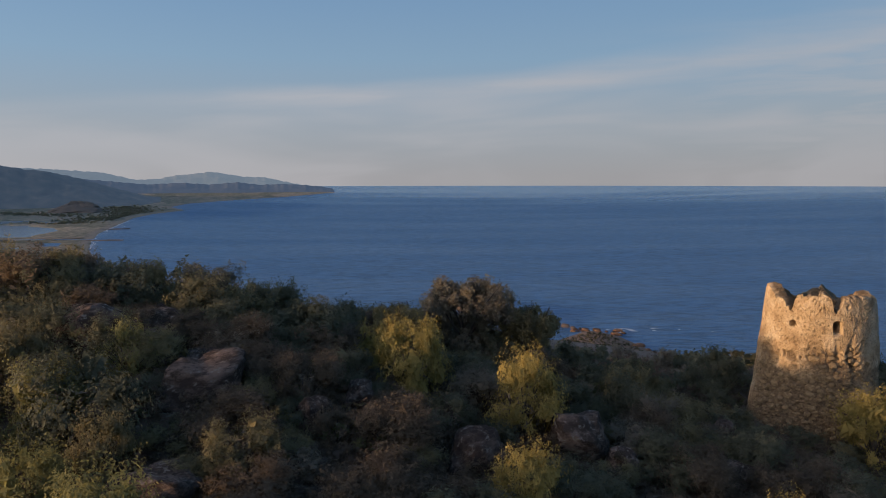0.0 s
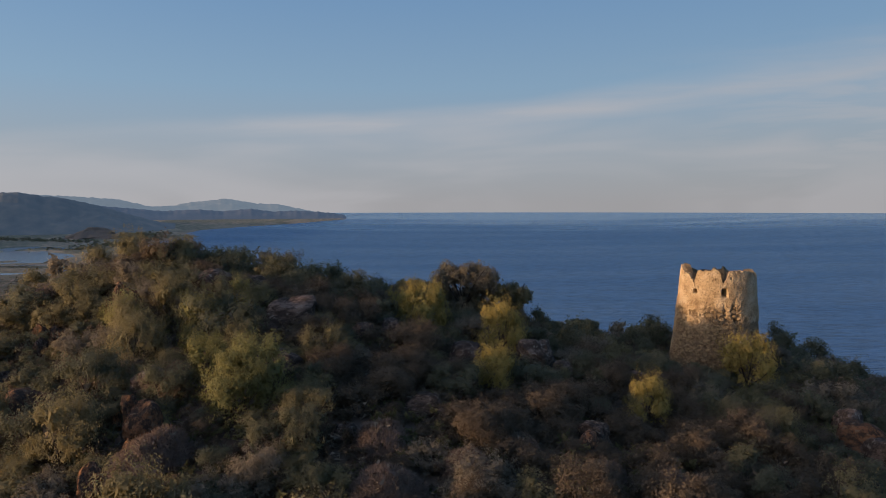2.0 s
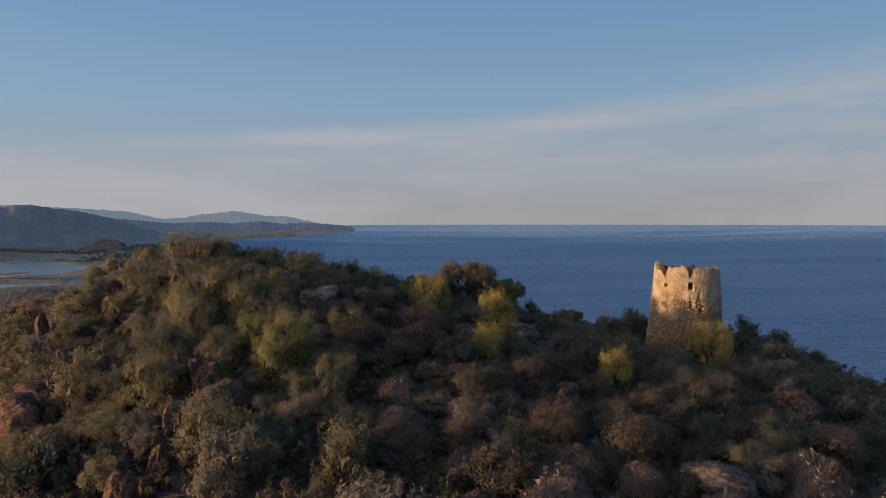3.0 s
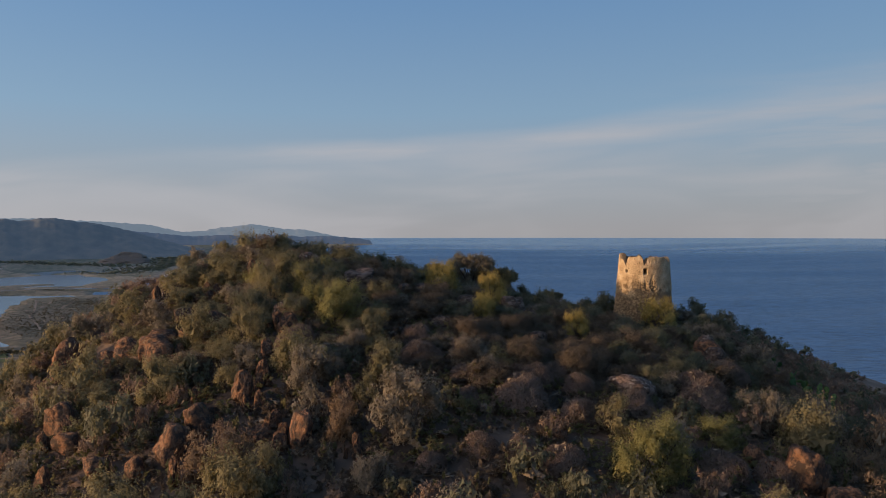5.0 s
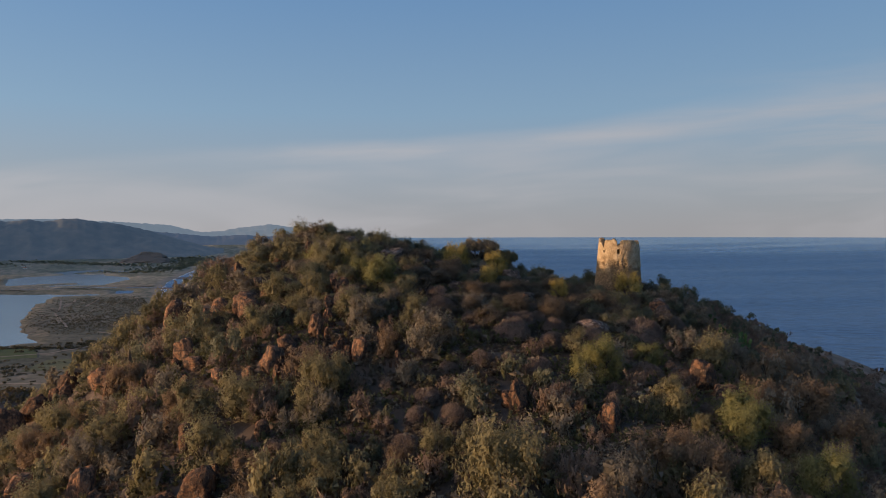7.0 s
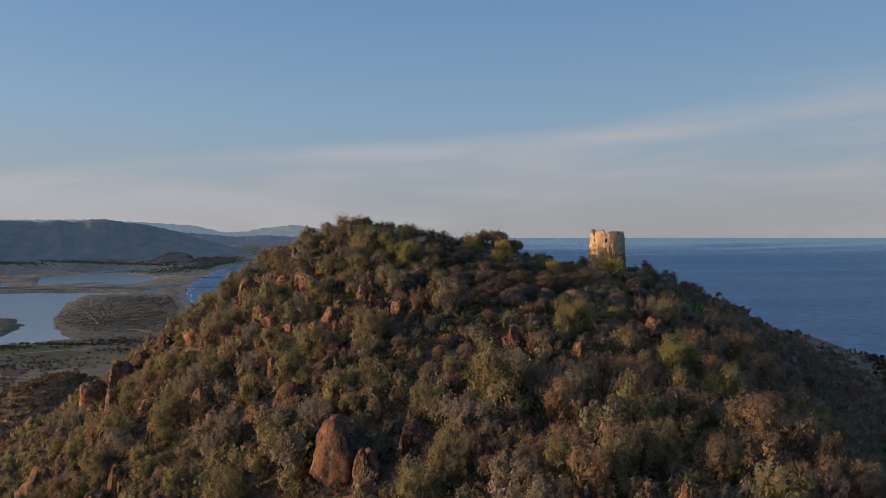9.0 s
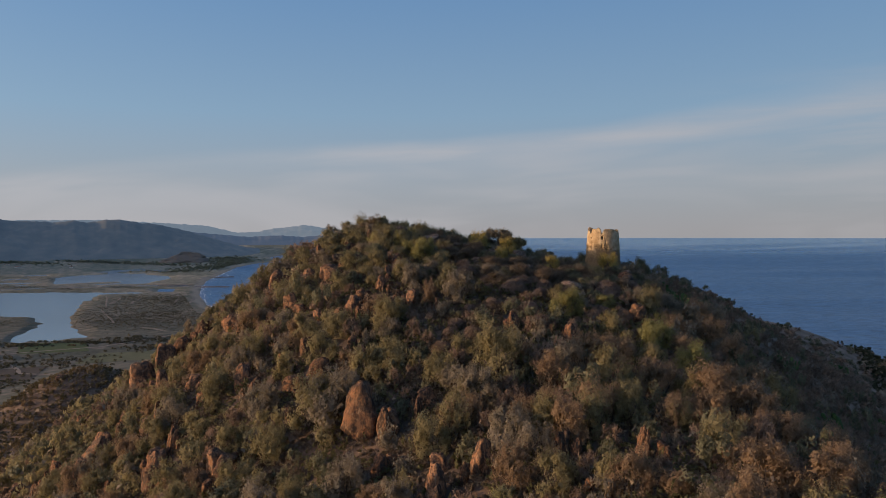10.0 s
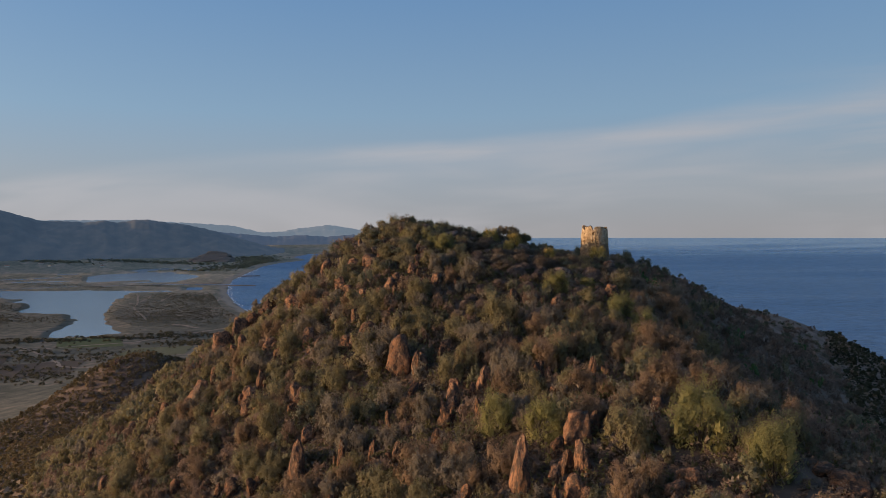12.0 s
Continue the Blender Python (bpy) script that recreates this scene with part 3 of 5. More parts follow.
# ---- far mountains ----
def ridge(name, prof, R, depth, mat, seed, label, rough=6.0):
    """A mountain range as seen from the hill: bearings to the left of north and crest heights."""
    prof = prof[::-1]
    az = np.linspace(prof[0][0], prof[-1][0], 260)
    crest = np.interp(az, [p[0] for p in prof], [p[1] for p in prof])
    g = np.random.default_rng(seed)
    for k in range(1, 9):
        crest = crest + rough * 0.8 / k * np.sin(az * k * 2.1 + g.uniform(0, 6.3)) * (k > 2)
    s = np.linspace(0, 1.15, 40)[:, None]
    base = -95 + bowl(R - depth)
    rel = np.array([[noise.fractal(Vector((q * 0.30 + seed, w * 1.6, seed * 0.7)), 0.8, 2.1, 6) + 0.8 * (0.5 - abs(noise.noise(Vector((q * 0.5 + 1.2 * w, w * 0.7, seed))))) for q in az] for w in s[:, 0]])
    z = base + (crest[None] - base) * np.where(s <= 1, 1 - (1 - np.minimum(s, 1)) ** 1.25, 1 - (s - 1) * 2.2)
    bell = np.sin(np.clip(s, 0, 1) * math.pi)
    r = R - depth * (1 - s) + rel * depth * 0.10 * bell
    z = z + rel * (crest[None] - base) * 0.22 * bell
    a = np.radians(az)[None]
    ob = new(name, grid_mesh(name, -r * np.sin(a), r * np.cos(a), z, mat))
    return tagged(ob, label, "mountain", kind="structure")


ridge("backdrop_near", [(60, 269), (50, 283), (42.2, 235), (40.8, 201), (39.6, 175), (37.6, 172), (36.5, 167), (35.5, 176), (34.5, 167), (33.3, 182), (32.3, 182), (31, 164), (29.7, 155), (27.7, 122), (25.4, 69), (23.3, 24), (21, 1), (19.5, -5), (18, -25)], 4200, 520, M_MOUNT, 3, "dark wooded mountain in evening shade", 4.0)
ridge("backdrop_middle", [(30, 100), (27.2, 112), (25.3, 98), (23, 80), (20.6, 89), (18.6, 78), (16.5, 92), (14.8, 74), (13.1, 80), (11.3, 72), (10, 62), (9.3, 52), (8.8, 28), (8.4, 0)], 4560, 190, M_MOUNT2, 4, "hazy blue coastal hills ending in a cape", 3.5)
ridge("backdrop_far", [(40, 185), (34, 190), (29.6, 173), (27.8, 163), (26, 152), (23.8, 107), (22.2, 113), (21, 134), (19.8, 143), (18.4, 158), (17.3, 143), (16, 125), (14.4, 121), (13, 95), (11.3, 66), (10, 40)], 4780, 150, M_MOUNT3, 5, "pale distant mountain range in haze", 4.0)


# ---- tower ----
TX, TY, TZ = 21.52, 38.2, 104.6
FACE = radians(-118.3)


def bump1(a, c, w):
    return np.exp(-((a - c) / w) ** 2)


def slot(a, c, w):
    """A gap with steep sides."""
    return np.exp(-((a - c) / w) ** 4)


def rim(a):
    """Height of the broken crown round the tower; a: degrees from the side that faces south-west."""
    step = np.array([noise.noise(Vector((math.floor(q / 6.0 + 0.35 * math.sin(q / 7.0)) * 3.7, 1.3, 0.4))) for q in np.asarray(a, float).ravel()]).reshape(np.shape(a))
    fleck = np.array([noise.noise(Vector((math.floor(q / 2.5) * 2.9, 7.7, 2.1))) for q in np.asarray(a, float).ravel()]).reshape(np.shape(a))
    h = 8.18 + 0.13 * step + 0.04 * np.sin(a / 9.0) + 0.09 * fleck
    h = h + 0.36 * bump1(a, -74, 16) - 0.50 * slot(a, -31, 6.0) - 0.30 * bump1(a, -44, 11) - 0.25 * slot(a, -28, 2.5) + 0.18 * slot(a, -5, 16)
    h = h - 0.55 * slot(a, 19, 5.5) - 0.28 * slot(a, 17, 2.6) + 0.08 * bump1(a, 42, 12) - 0.5 * bump1(a, 88, 16) - 0.8 * bump1(np.abs(a), 150, 20)
    return h


def tower_radius(f):
    return 3.54 - 0.76 * f + 0.10 * (1 - f) ** 3


def tower_wall():
    n, m = 440, 120
    a = np.linspace(-180, 180, n, endpoint=False)
    A, F = np.meshgrid(a, np.linspace(0, 1, m), indexing="xy")
    H = rim(A)
    Z = F * 8.1 + (H - 8.1) * np.clip((F - 0.72) / 0.28, 0, 1) ** 2
    rr = tower_radius(Z / 8.2)
    p = np.stack([A.ravel(), Z.ravel()], -1)
    nz = np.array([noise.noise(Vector((0.9 * math.cos(radians(q[0])) * 3.3, 0.9 * math.sin(radians(q[0])) * 3.3, 0.9 * q[1]))) for q in p]).reshape(A.shape)
    nf = np.array([noise.noise(Vector((4 * math.cos(radians(q[0])) * 3.3, 4 * math.sin(radians(q[0])) * 3.3, 4 * q[1]))) for q in p]).reshape(A.shape)
    nh = np.array([noise.noise(Vector((11 * math.cos(radians(q[0])) * 3.3, 11 * math.sin(radians(q[0])) * 3.3, 11 * q[1]))) for q in p]).reshape(A.shape)
    rr = rr + 0.06 * nz + 0.035 * nf + 0.030 * nh - 0.07 * np.clip(nh - 0.22, 0, 1) * 3 - 0.10 * np.clip(nf - 0.35, 0, 1) * 3
    # plaster gone from the foot and in patches: the wall there lies deeper and rougher
    bare = 1 / (1 + np.exp((Z - 4.5 - 0.9 * nz - 0.5 * nf - 0.25 * np.sin(A / 17)) * 6)) * (1 - np.clip(bump1(A, -96, 22) * 1.5, 0, 1))
    for a0, aw, z0, zw in ((3, 13, 5.0, 0.7), (34, 6, 4.9, 0.85), (-58, 11, 4.9, 0.45), (-22, 6, 5.0, 0.3)):
        bare = np.maximum(bare, np.clip(bump1(A + 9 * nf, a0, aw) * bump1(Z + 0.3 * nz, z0, zw) * 2.2 - 0.3, 0, 1))
    bare = bare * (1 - 0.8 * np.clip(bump1(A + 8 * nz, 50, 13) * bump1(Z, 2.6, 1.1) * 1.6, 0, 1))
    rr = rr - 0.15 * bare + (0.07 * nf + 0.05 * nh) * bare
    # deep gash and holes
    rr = rr - 0.32 * bump1(A, 35 + 3 * np.sin(Z * 2) + 2 * nf, 2.4) * bump1(Z, 4.8, 0.9) - 1.1 * slot(A, 19, 3.4) * slot(Z, 6.66, 0.27) - 0.7 * slot(A, -25, 2.4) * slot(Z, 6.7, 0.14)
    rr = rr - 0.25 * bump1(A, 19, 3.5) * bump1(Z, 5.0, 0.6) - 0.3 * bump1(A, -40, 3) * bump1(Z, 4.5, 0.35)
    t = FACE + np.radians(A)
    outer = np.stack([rr * np.cos(t), rr * np.sin(t), Z], -1)
    ri = 2.05 + 0.08 * nz[-1]
    inner = []
    for f in np.linspace(1, 0, 10):
        inner.append(np.stack([ri * np.cos(t[-1]), ri * np.sin(t[-1]), 2.5 + (Z[-1] - 2.5) * f + (0.10 * nf[-1] if f == 1 else 0)], -1))
    mid = np.stack([(0.6 * rr[-1] + 0.4 * ri) * np.cos(t[-1]), (0.6 * rr[-1] + 0.4 * ri) * np.sin(t[-1]), Z[-1] + 0.04 + 0.16 * nf[-1] + 0.12 * nh[-1]], -1)
    g = np.concatenate([outer, mid[None], np.array(inner)], 0)
    me = grid_mesh("wall", g[..., 0], g[..., 1], g[..., 2], M_TOWER, wrap=True, smooth=False)
    at = me.attributes.new("bare", "FLOAT", "POINT")
    full = np.ones(g.shape[:2])
    full[:m] = bare
    at.data.foreach_set("value", full.astype(np.float32).ravel())
    return me, nz


tower = thing("tower", (TX, TY, TZ), "ruined round watchtower of pale stone with broken plastered crown", "tower")
wall_mesh, _ = tower_wall()
part("wall", wall_mesh, tower, "weathered ochre plaster over rubble masonry")
a = np.linspace(0, 2 * math.pi, 48, endpoint=False)
fl = np.stack([np.stack([r * np.cos(a), r * np.sin(a), np.full(48, 2.6)], -1) for r in (2.2, 0.02)])
part("chamber_floor", grid_mesh("chamber_floor", fl[..., 0], fl[..., 1], fl[..., 2], M_STONE, wrap=True), tower, "rubble-strewn floor")


def boulder_mesh(name, seed, cuts, sub, mat, taper=0.0, rough=0.10, crack=0.0, square=3.0, smooth=False):
    """A stone: a rounded block cut by a few planes, split by steep joints and roughened, one wide and one high, standing on z = 0."""
    g = random.Random(seed)
    bm = bmesh.new()
    bmesh.ops.create_icosphere(bm, subdivisions=sub, radius=1.0)
    planes = []
    for _ in range(cuts):
        n = Vector((g.gauss(0, 1), g.gauss(0, 1), g.gauss(0, 0.5))).normalized()
        planes.append((n, g.uniform(0.62, 1.0)))
    joints = [(Vector((g.gauss(0, 1), g.gauss(0, 1), g.gauss(0, 0.25))).normalized(), g.uniform(-0.5, 0.5)) for _ in range(2)]
    joints.append((Vector((g.gauss(0, 0.25), g.gauss(0, 0.25), 1)).normalized(), g.uniform(0.0, 0.5)))
    off = Vector((g.uniform(-50, 50), g.uniform(-50, 50), g.uniform(-50, 50)))
    skew = Vector((g.uniform(-0.18, 0.18), g.uniform(-0.18, 0.18), 0))
    for v in bm.verts:
        p = v.co / (abs(v.co.x) ** square + abs(v.co.y) ** square + abs(v.co.z) ** square) ** (1 / square)
        for n, c in planes:
            e = p.dot(n) - c
            if e > 0:
                p -= n * e * 0.85
        k = noise.noise(p * 1.3 + off) * 1.2 + noise.noise(p * 3.4 + off) * 0.6 + noise.noise(p * 8 + off) * 0.4
        p *= 1 + rough * k
        for n, c in joints:
            e = p.dot(n) - c + 0.12 * noise.noise(p * 1.5 + off)
            p *= 1 - crack * math.exp(-(e / 0.09) ** 2)
        v.co = p + skew * p.z * (1 if crack else 0)
    lo, hi = [min(v.co[i] for v in bm.verts) for i in range(3)], [max(v.co[i] for v in bm.verts) for i in range(3)]
    for v in bm.verts:
        h = (v.co.z - lo[2]) / (hi[2] - lo[2])
        f = 1 - taper * h
        v.co = Vector(((v.co.x - (lo[0] + hi[0]) / 2) / (hi[0] - lo[0]) * f, (v.co.y - (lo[1] + hi[1]) / 2) / (hi[1] - lo[1]) * f, h))
    me = bpy.data.meshes.new(name)
    bm.to_mesh(me)
    bm.free()
    me.polygons.foreach_set("use_smooth", [smooth] * len(me.polygons))
    me.materials.append(mat)
    return me


BLOCKS = [boulder_mesh("stone", 40 + i, 14, 2, M_STONE, rough=0.05) for i in range(8)]
g = random.Random(11)
spots = []
for _ in range(9000):
    deg, z = g.uniform(-82, 76), g.uniform(0.5, 6.1)
    top = 4.2 + 0.45 * math.sin(deg / 15) + g.uniform(-0.25, 0.25)
    inside = z < top or (-11 < deg < 16 and z < 5.6 - 0.02 * abs(deg - 4)) or (29 < deg < 40 and z < 5.6) or (-68 < deg < -48 and z < 5.2)
    if not inside or (40 < deg < 62 and z < 3.5):
        continue
    wid = g.choice((0.24, 0.30, 0.36, 0.44, 0.54)) * g.uniform(0.85, 1.1) * (0.8 if z < 2.6 else 1.0)
    hgt = wid * g.uniform(0.52, 0.85)
    if all(((radians(deg - a) * 3.3) / (0.47 * (wid + w))) ** 2 + ((z - b) / (0.47 * (hgt + h))) ** 2 > 1 for a, b, w, h in spots):
        spots.append((deg, z, wid, hgt))
for deg, z, wid, hgt in spots[:290]:
    r = tower_radius(z / 8.2) - g.uniform(0.17, 0.25)
    t = FACE + radians(deg)
    ob = part("stone", BLOCKS[g.randrange(8)], tower)
    ob.location = (r * math.cos(t), r * math.sin(t), z - hgt / 2)
    ob.rotation_euler = (g.uniform(-0.12, 0.12), g.uniform(-0.25, 0.25), t + math.pi / 2)
    ob.scale = (wid * 1.04, g.uniform(0.28, 0.42), hgt * 1.06)

# ---- boulders ----
ROUND = [boulder_mesh("boulder", 100 + i, 9, 4, M_ROCK, 0.20, 0.13, 0.08, 2.8, True) for i in range(9)]
GREYS = [boulder_mesh("boulder", 130 + i, 10, 4, M_ROCK2, 0.16, 0.13, 0.07, 2.8, True) for i in range(7)]
SPIRE = [boulder_mesh("boulder", 200 + i, 12, 4, M_ROCK, 0.32, 0.17, 0.09, 3.0, True) for i in range(9)]

ROCKS_SUMMIT = [(-29.1, 23, 1, 2.5), (-24, 23.4, 1, 1.5), (-34.7, 16.4, 2.3, 3.6), (-28.8, 15.7, 2.6, 1.6), (-24.1, 11.8, 3, 2.7), (-22.7, 14.8, 1.6, 1.4), (-14.3, 14.2, 1.4, 1.6), (-13.7, 3.4, 1.5, 2.5), (-27.9, 4.7, 2.1, 2.6), (-25.7, 1.7, 2, 1.5), (-16.9, -2.1, 2.4, 2.6), (-15.5, 0.4, 2, 2.1), (-8.5, -1.3, 1.8, 2.2), (-4.8, -2.3, 0.8, 1.4), (5.2, -9, 1.9, 1.3), (12.3, -11.9, 1.3, 1.6), (-17.1, 31.5, 2.4, 2.7), (-15.4, 35.1, 2.3, 1.6), (2.8, 36.2, 1.4, 1), (14.3, 42.4, 1.1, 0.6)]
ROCKS_CREST = [(-46.7, 14, 2.9, 2.9), (-49.5, 11.9, 3.2, 3.2), (-50.2, 7.9, 3.3, 4.8), (-53, 6.1, 4, 4.8), (-44.5, -3.8, 2.2, 4.4), (-39, -13.9, 1.5, 3.8), (-33.1, -21.4, 1.1, 3.3), (-37.1, -7.9, 2.3, 1.9), (-34.9, -5, 0.9, 1.9), (-27.8, -14.4, 2.1, 3.8), (-25.4, -16.1, 1.8, 2.2), (-20, -18, 2.5, 2), (-17, -17.5, 2.7, 3.3), (-8.9, -29, 4, 6.1), (-2.6, -26.4, 2, 2.3), (-33.4, -13, 1.6, 1.6)]
ROCKS_SLOPE = [(4.1, -39.8, 2.2, 3.8), (10.5, -39.6, 1.7, 2.9), (0.4, -41.6, 2.1, 3.5), (-5.7, -36.5, 1.3, 1.9), (-24.1, -29.3, 2.9, 3.7), (-26.8, -25.2, 1.5, 1.3), (-17.5, -47.2, 3, 5.7), (9.2, -64.3, 2.3, 5.8), (14.4, -58.2, 3.2, 3.8), (14.6, -64.2, 1.9, 3.6), (13.2, -63.3, 1.3, 2.4), (12.4, -65, 1.5, 1.9), (14.1, -67.6, 2.1, 2.3), (21.7, -69.1, 1.8, 1.4), (23.1, -68.1, 2.3, 1.8), (-0, -46.3, 1.8, 2.9), (-12, -47.4, 1, 4), (-8.1, -47.9, 0.9, 2.7), (-4.5, -50.6, 1.7, 2.6), (-0.5, -49.2, 1.2, 1.9)]
ROCKS_WEST = [(-33, -25.8, 2.3, 4.1), (-26.7, -45.4, 2.4, 2.6), (-23, -46.8, 1.6, 2.5), (35.1, -66.8, 3.7, 1.8), (-48.1, -14, 3.1, 4.4), (-55.2, -11.2, 2.2, 2.8), (-63.5, 5.9, 1.7, 2.7), (-32.3, -27.9, 3, 3.5), (-195.1, 182.8, 4.8, 3), (-168.8, 157.9, 3.8, 3.3), (-62.9, -9.3, 3.2, 2.3), (-142, 81.1, 4.3, 3.4), (12.3, -45.4, 1, 1.4), (-31.5, -42.2, 2.1, 1.6), (-47.5, -13.6, 3.4, 4), (-34.1, -23.9, 2.7, 3), (-32.8, -21.9, 1.6, 3.5), (-23.5, -29.4, 2.4, 2.8), (-5.6, -35.8, 1.8, 2), (0, -37.7, 2, 1.9), (10.5, -39.7, 1.6, 2.7), (-44.9, -13.8, 1.4, 1.1), (-24.9, -16.2, 0.9, 1.3), (-20.2, -18, 2.6, 1.9)]
ROCKS_MIDDLE = [(5.9, -9.8, 1.8, 2.6), (12.8, -12.7, 2, 2.3), (23.4, 19.7, 2.6, 2.1), (22, -2, 2.7, 2.8), (7.2, 15.1, 1.3, 1.1), (-10.9, 0.6, 1.1, 1.1), (-17.4, 4.5, 1, 0.9), (20.2, -0, 1.9, 1.4), (-39.3, 8.6, 2.5, 2.3), (-25.5, -7.6, 1.4, 1.1), (24, -3.6, 2.3, 1.8), (-21.7, -2, 1.9, 1.3)]
ROCKS_TOP = [(-26.3, 34.5, 1.3, 1), (-23.6, 31.8, 1.3, 0.8), (-29, 24.2, 1.1, 1.5), (-23.7, 22.5, 0.8, 1.5), (-28.5, 21.9, 2.1, 1.7), (-24.4, 18.9, 2.6, 2), (-20.8, 14.9, 2.8, 2.4), (-24.7, 14.7, 2.7, 1.7), (-14.6, 16.9, 2.3, 2.2), (-13.4, 12.8, 1.6, 2), (-13.9, 9.4, 1.1, 1.5), (-13.5, 6.4, 1.3, 1.3), (-13.3, 5.1, 1.1, 0.7), (7.5, 16, 2.1, 1.6), (-10.8, 28, 2.8, 1.3), (-0.9, 16.7, 2.1, 1.2), (-4.2, 13.7, 1.3, 0.9), (24, 22.7, 2.3, 2.5), (23.4, 18.3, 2.5, 2.5), (-23.7, 11.4, 2.3, 2.3), (13.7, 7.1, 3.4, 2.1)]
ROCKS_BIG = [(-9.8, 25.4, 4.37, 2.55), (-3.7, 27.9, 1.98, 1.6), (-5, 25.1, 1.73, 1.6), (6.1, 27.3, 3.35, 2.7), (-15.7, 28.8, 3.22, 3.2), (14.2, 32.4, 1.86, 1.5), (12.4, 26.7, 2.1, 1.5), (-9.2, 18.9, 3.22, 1.8), (2.9, 40.1, 1.98, 1.5), (1.3, 24, 2.97, 2.3), (7.6, 26.6, 1.73, 1.4), (-14.1, 31.9, 2.61, 1.9)]


taken, rock_spots = [], []


def place_rocks(rows, label, spire=0.35, seed=0, extra=0.0, grow=1.0, grey=False):
    """The stones of one area, each with a chance of a smaller one leaning beside it."""
    g = random.Random(seed)
    todo = [(x, y, w * grow, h * grow, True) for x, y, w, h in rows]
    for x, y, w, h in rows:
        for _ in range(2):
            if g.random() < extra:
                t = g.uniform(0, 6.28)
                todo.append((x + 0.75 * w * math.cos(t), y + 0.75 * w * math.sin(t), w * g.uniform(0.4, 0.7), h * g.uniform(0.35, 0.7), False))
    for x, y, w, h, lead in todo:
        tall = h > 1.25 * w
        ob = new("boulder", g.choice(GREYS if grey else SPIRE if tall or g.random() < spire else ROUND))
        y2 = y + 0.3 * w
        ob.location = (x, y2, min(gz(x, y2), gz(x, y)) - 0.12 * h - 0.1)
        ob.scale = (w * 1.12, w * g.uniform(0.75, 1.0), h * (0.84 if grey else 0.92) + (0.15 if grey else 0.40))
        ob.rotation_euler = (g.uniform(-0.12, 0.12), g.uniform(-0.12, 0.12), g.uniform(0, 6.28))
        taken.append((x, y2, 0.6 * w))
        if lead:
            rock_spots.append((x, y2, w * (0.72 if grey else 1.0)))
        tagged(ob, label if not tall else "tall reddish granite pinnacle standing out of the scrub", "rock", "granite outcrops")


def hides_rock(x, y, r):
    """Whether a bush of radius r would stand right before one of the larger stones."""
    return any(math.hypot(x - a, (0.42 if y < c else 1.0) * (y - c)) < 0.48 * w + 0.50 * r for a, c, w in rock_spots)


place_rocks([r for r in ROCKS_SUMMIT if r[1] < 30] + [(-19.3, 25.0, 1.5, 2.4), (-20.7, 26.3, 1.2, 2.2)], "rounded reddish granite boulder near the hilltop", 0.15, 1, 0.4, 1.14)
place_rocks(ROCKS_CREST, "orange-brown granite outcrop on the steep crest", 0.4, 2, 0.55, 1.1)
place_rocks(ROCKS_SLOPE, "weathered granite boulder among dry shrubs", 0.4, 3, 0.5, 1.0)
place_rocks(ROCKS_WEST, "cracked granite block on the steep slope", 0.4, 4, 0.5, 1.0)
g = random.Random(12)
place_rocks([(-38 + g.gauss(0, 13), -18 + g.gauss(0, 21), g.uniform(0.8, 2.3), g.uniform(0.9, 2.6)) for _ in range(44)], "small rusty granite outcrop in the western scrub", 0.4, 14)
place_rocks([(g.uniform(30, 60), g.uniform(-62, 20), g.uniform(0.7, 2.2), g.uniform(0.4, 1.1)) for _ in range(32)], "low weathered slab on the bare eastern flank", 0.1, 15)
place_rocks([(4 + g.gauss(0, 11), -52 + g.gauss(0, 11), g.uniform(0.7, 1.8), g.uniform(1.4, 3.2)) for _ in range(18)], "narrow rusty granite pinnacle between dry shrubs", 0.7, 16)
place_rocks(ROCKS_MIDDLE, "pointed granite boulder with pale lichen", 0.4, 5, 0.3, 1.2)
place_rocks(ROCKS_BIG + [(-17.1, 31.5, 2.4, 1.8), (-15.4, 35.1, 2.0, 1.2)], "large grey lichen-spotted granite boulder on the hilltop", 0.0, 7, 0.0, 1.0, True)
place_rocks([r for r in ROCKS_TOP if r[0] < -12 and r[1] < 16], "rounded rusty granite boulder on the sunny western brow", 0.0, 6, 0.45, 1.15)
place_rocks([r for r in ROCKS_TOP if r[0] >= -12 or r[1] >= 16], "grey lichen-covered granite boulder among shrubs", 0.1, 6, 0.2, 1.1, True)


# ---- shrubs ----
def octant_ball(level):
    """Corners of the triangles of a rough ball."""
    tris = [((sx, 0, 0), (0, sy, 0), (0, 0, sz)) for sx in (1, -1) for sy in (1, -1) for sz in (1, -1)]
    for _ in range(level):
        out = []
        for t in tris:
            a, b, c = (np.array(q, float) for q in t)
            ab, bc, ca = (q / np.linalg.norm(q) for q in (a + b, b + c, c + a))
            out += [(a, ab, ca), (ab, b, bc), (ca, bc, c), (ab, bc, ca)]
        tris = out
    return np.array(tris, float).reshape(-1, 3)


BALL = [octant_ball(0), octant_ball(1)]


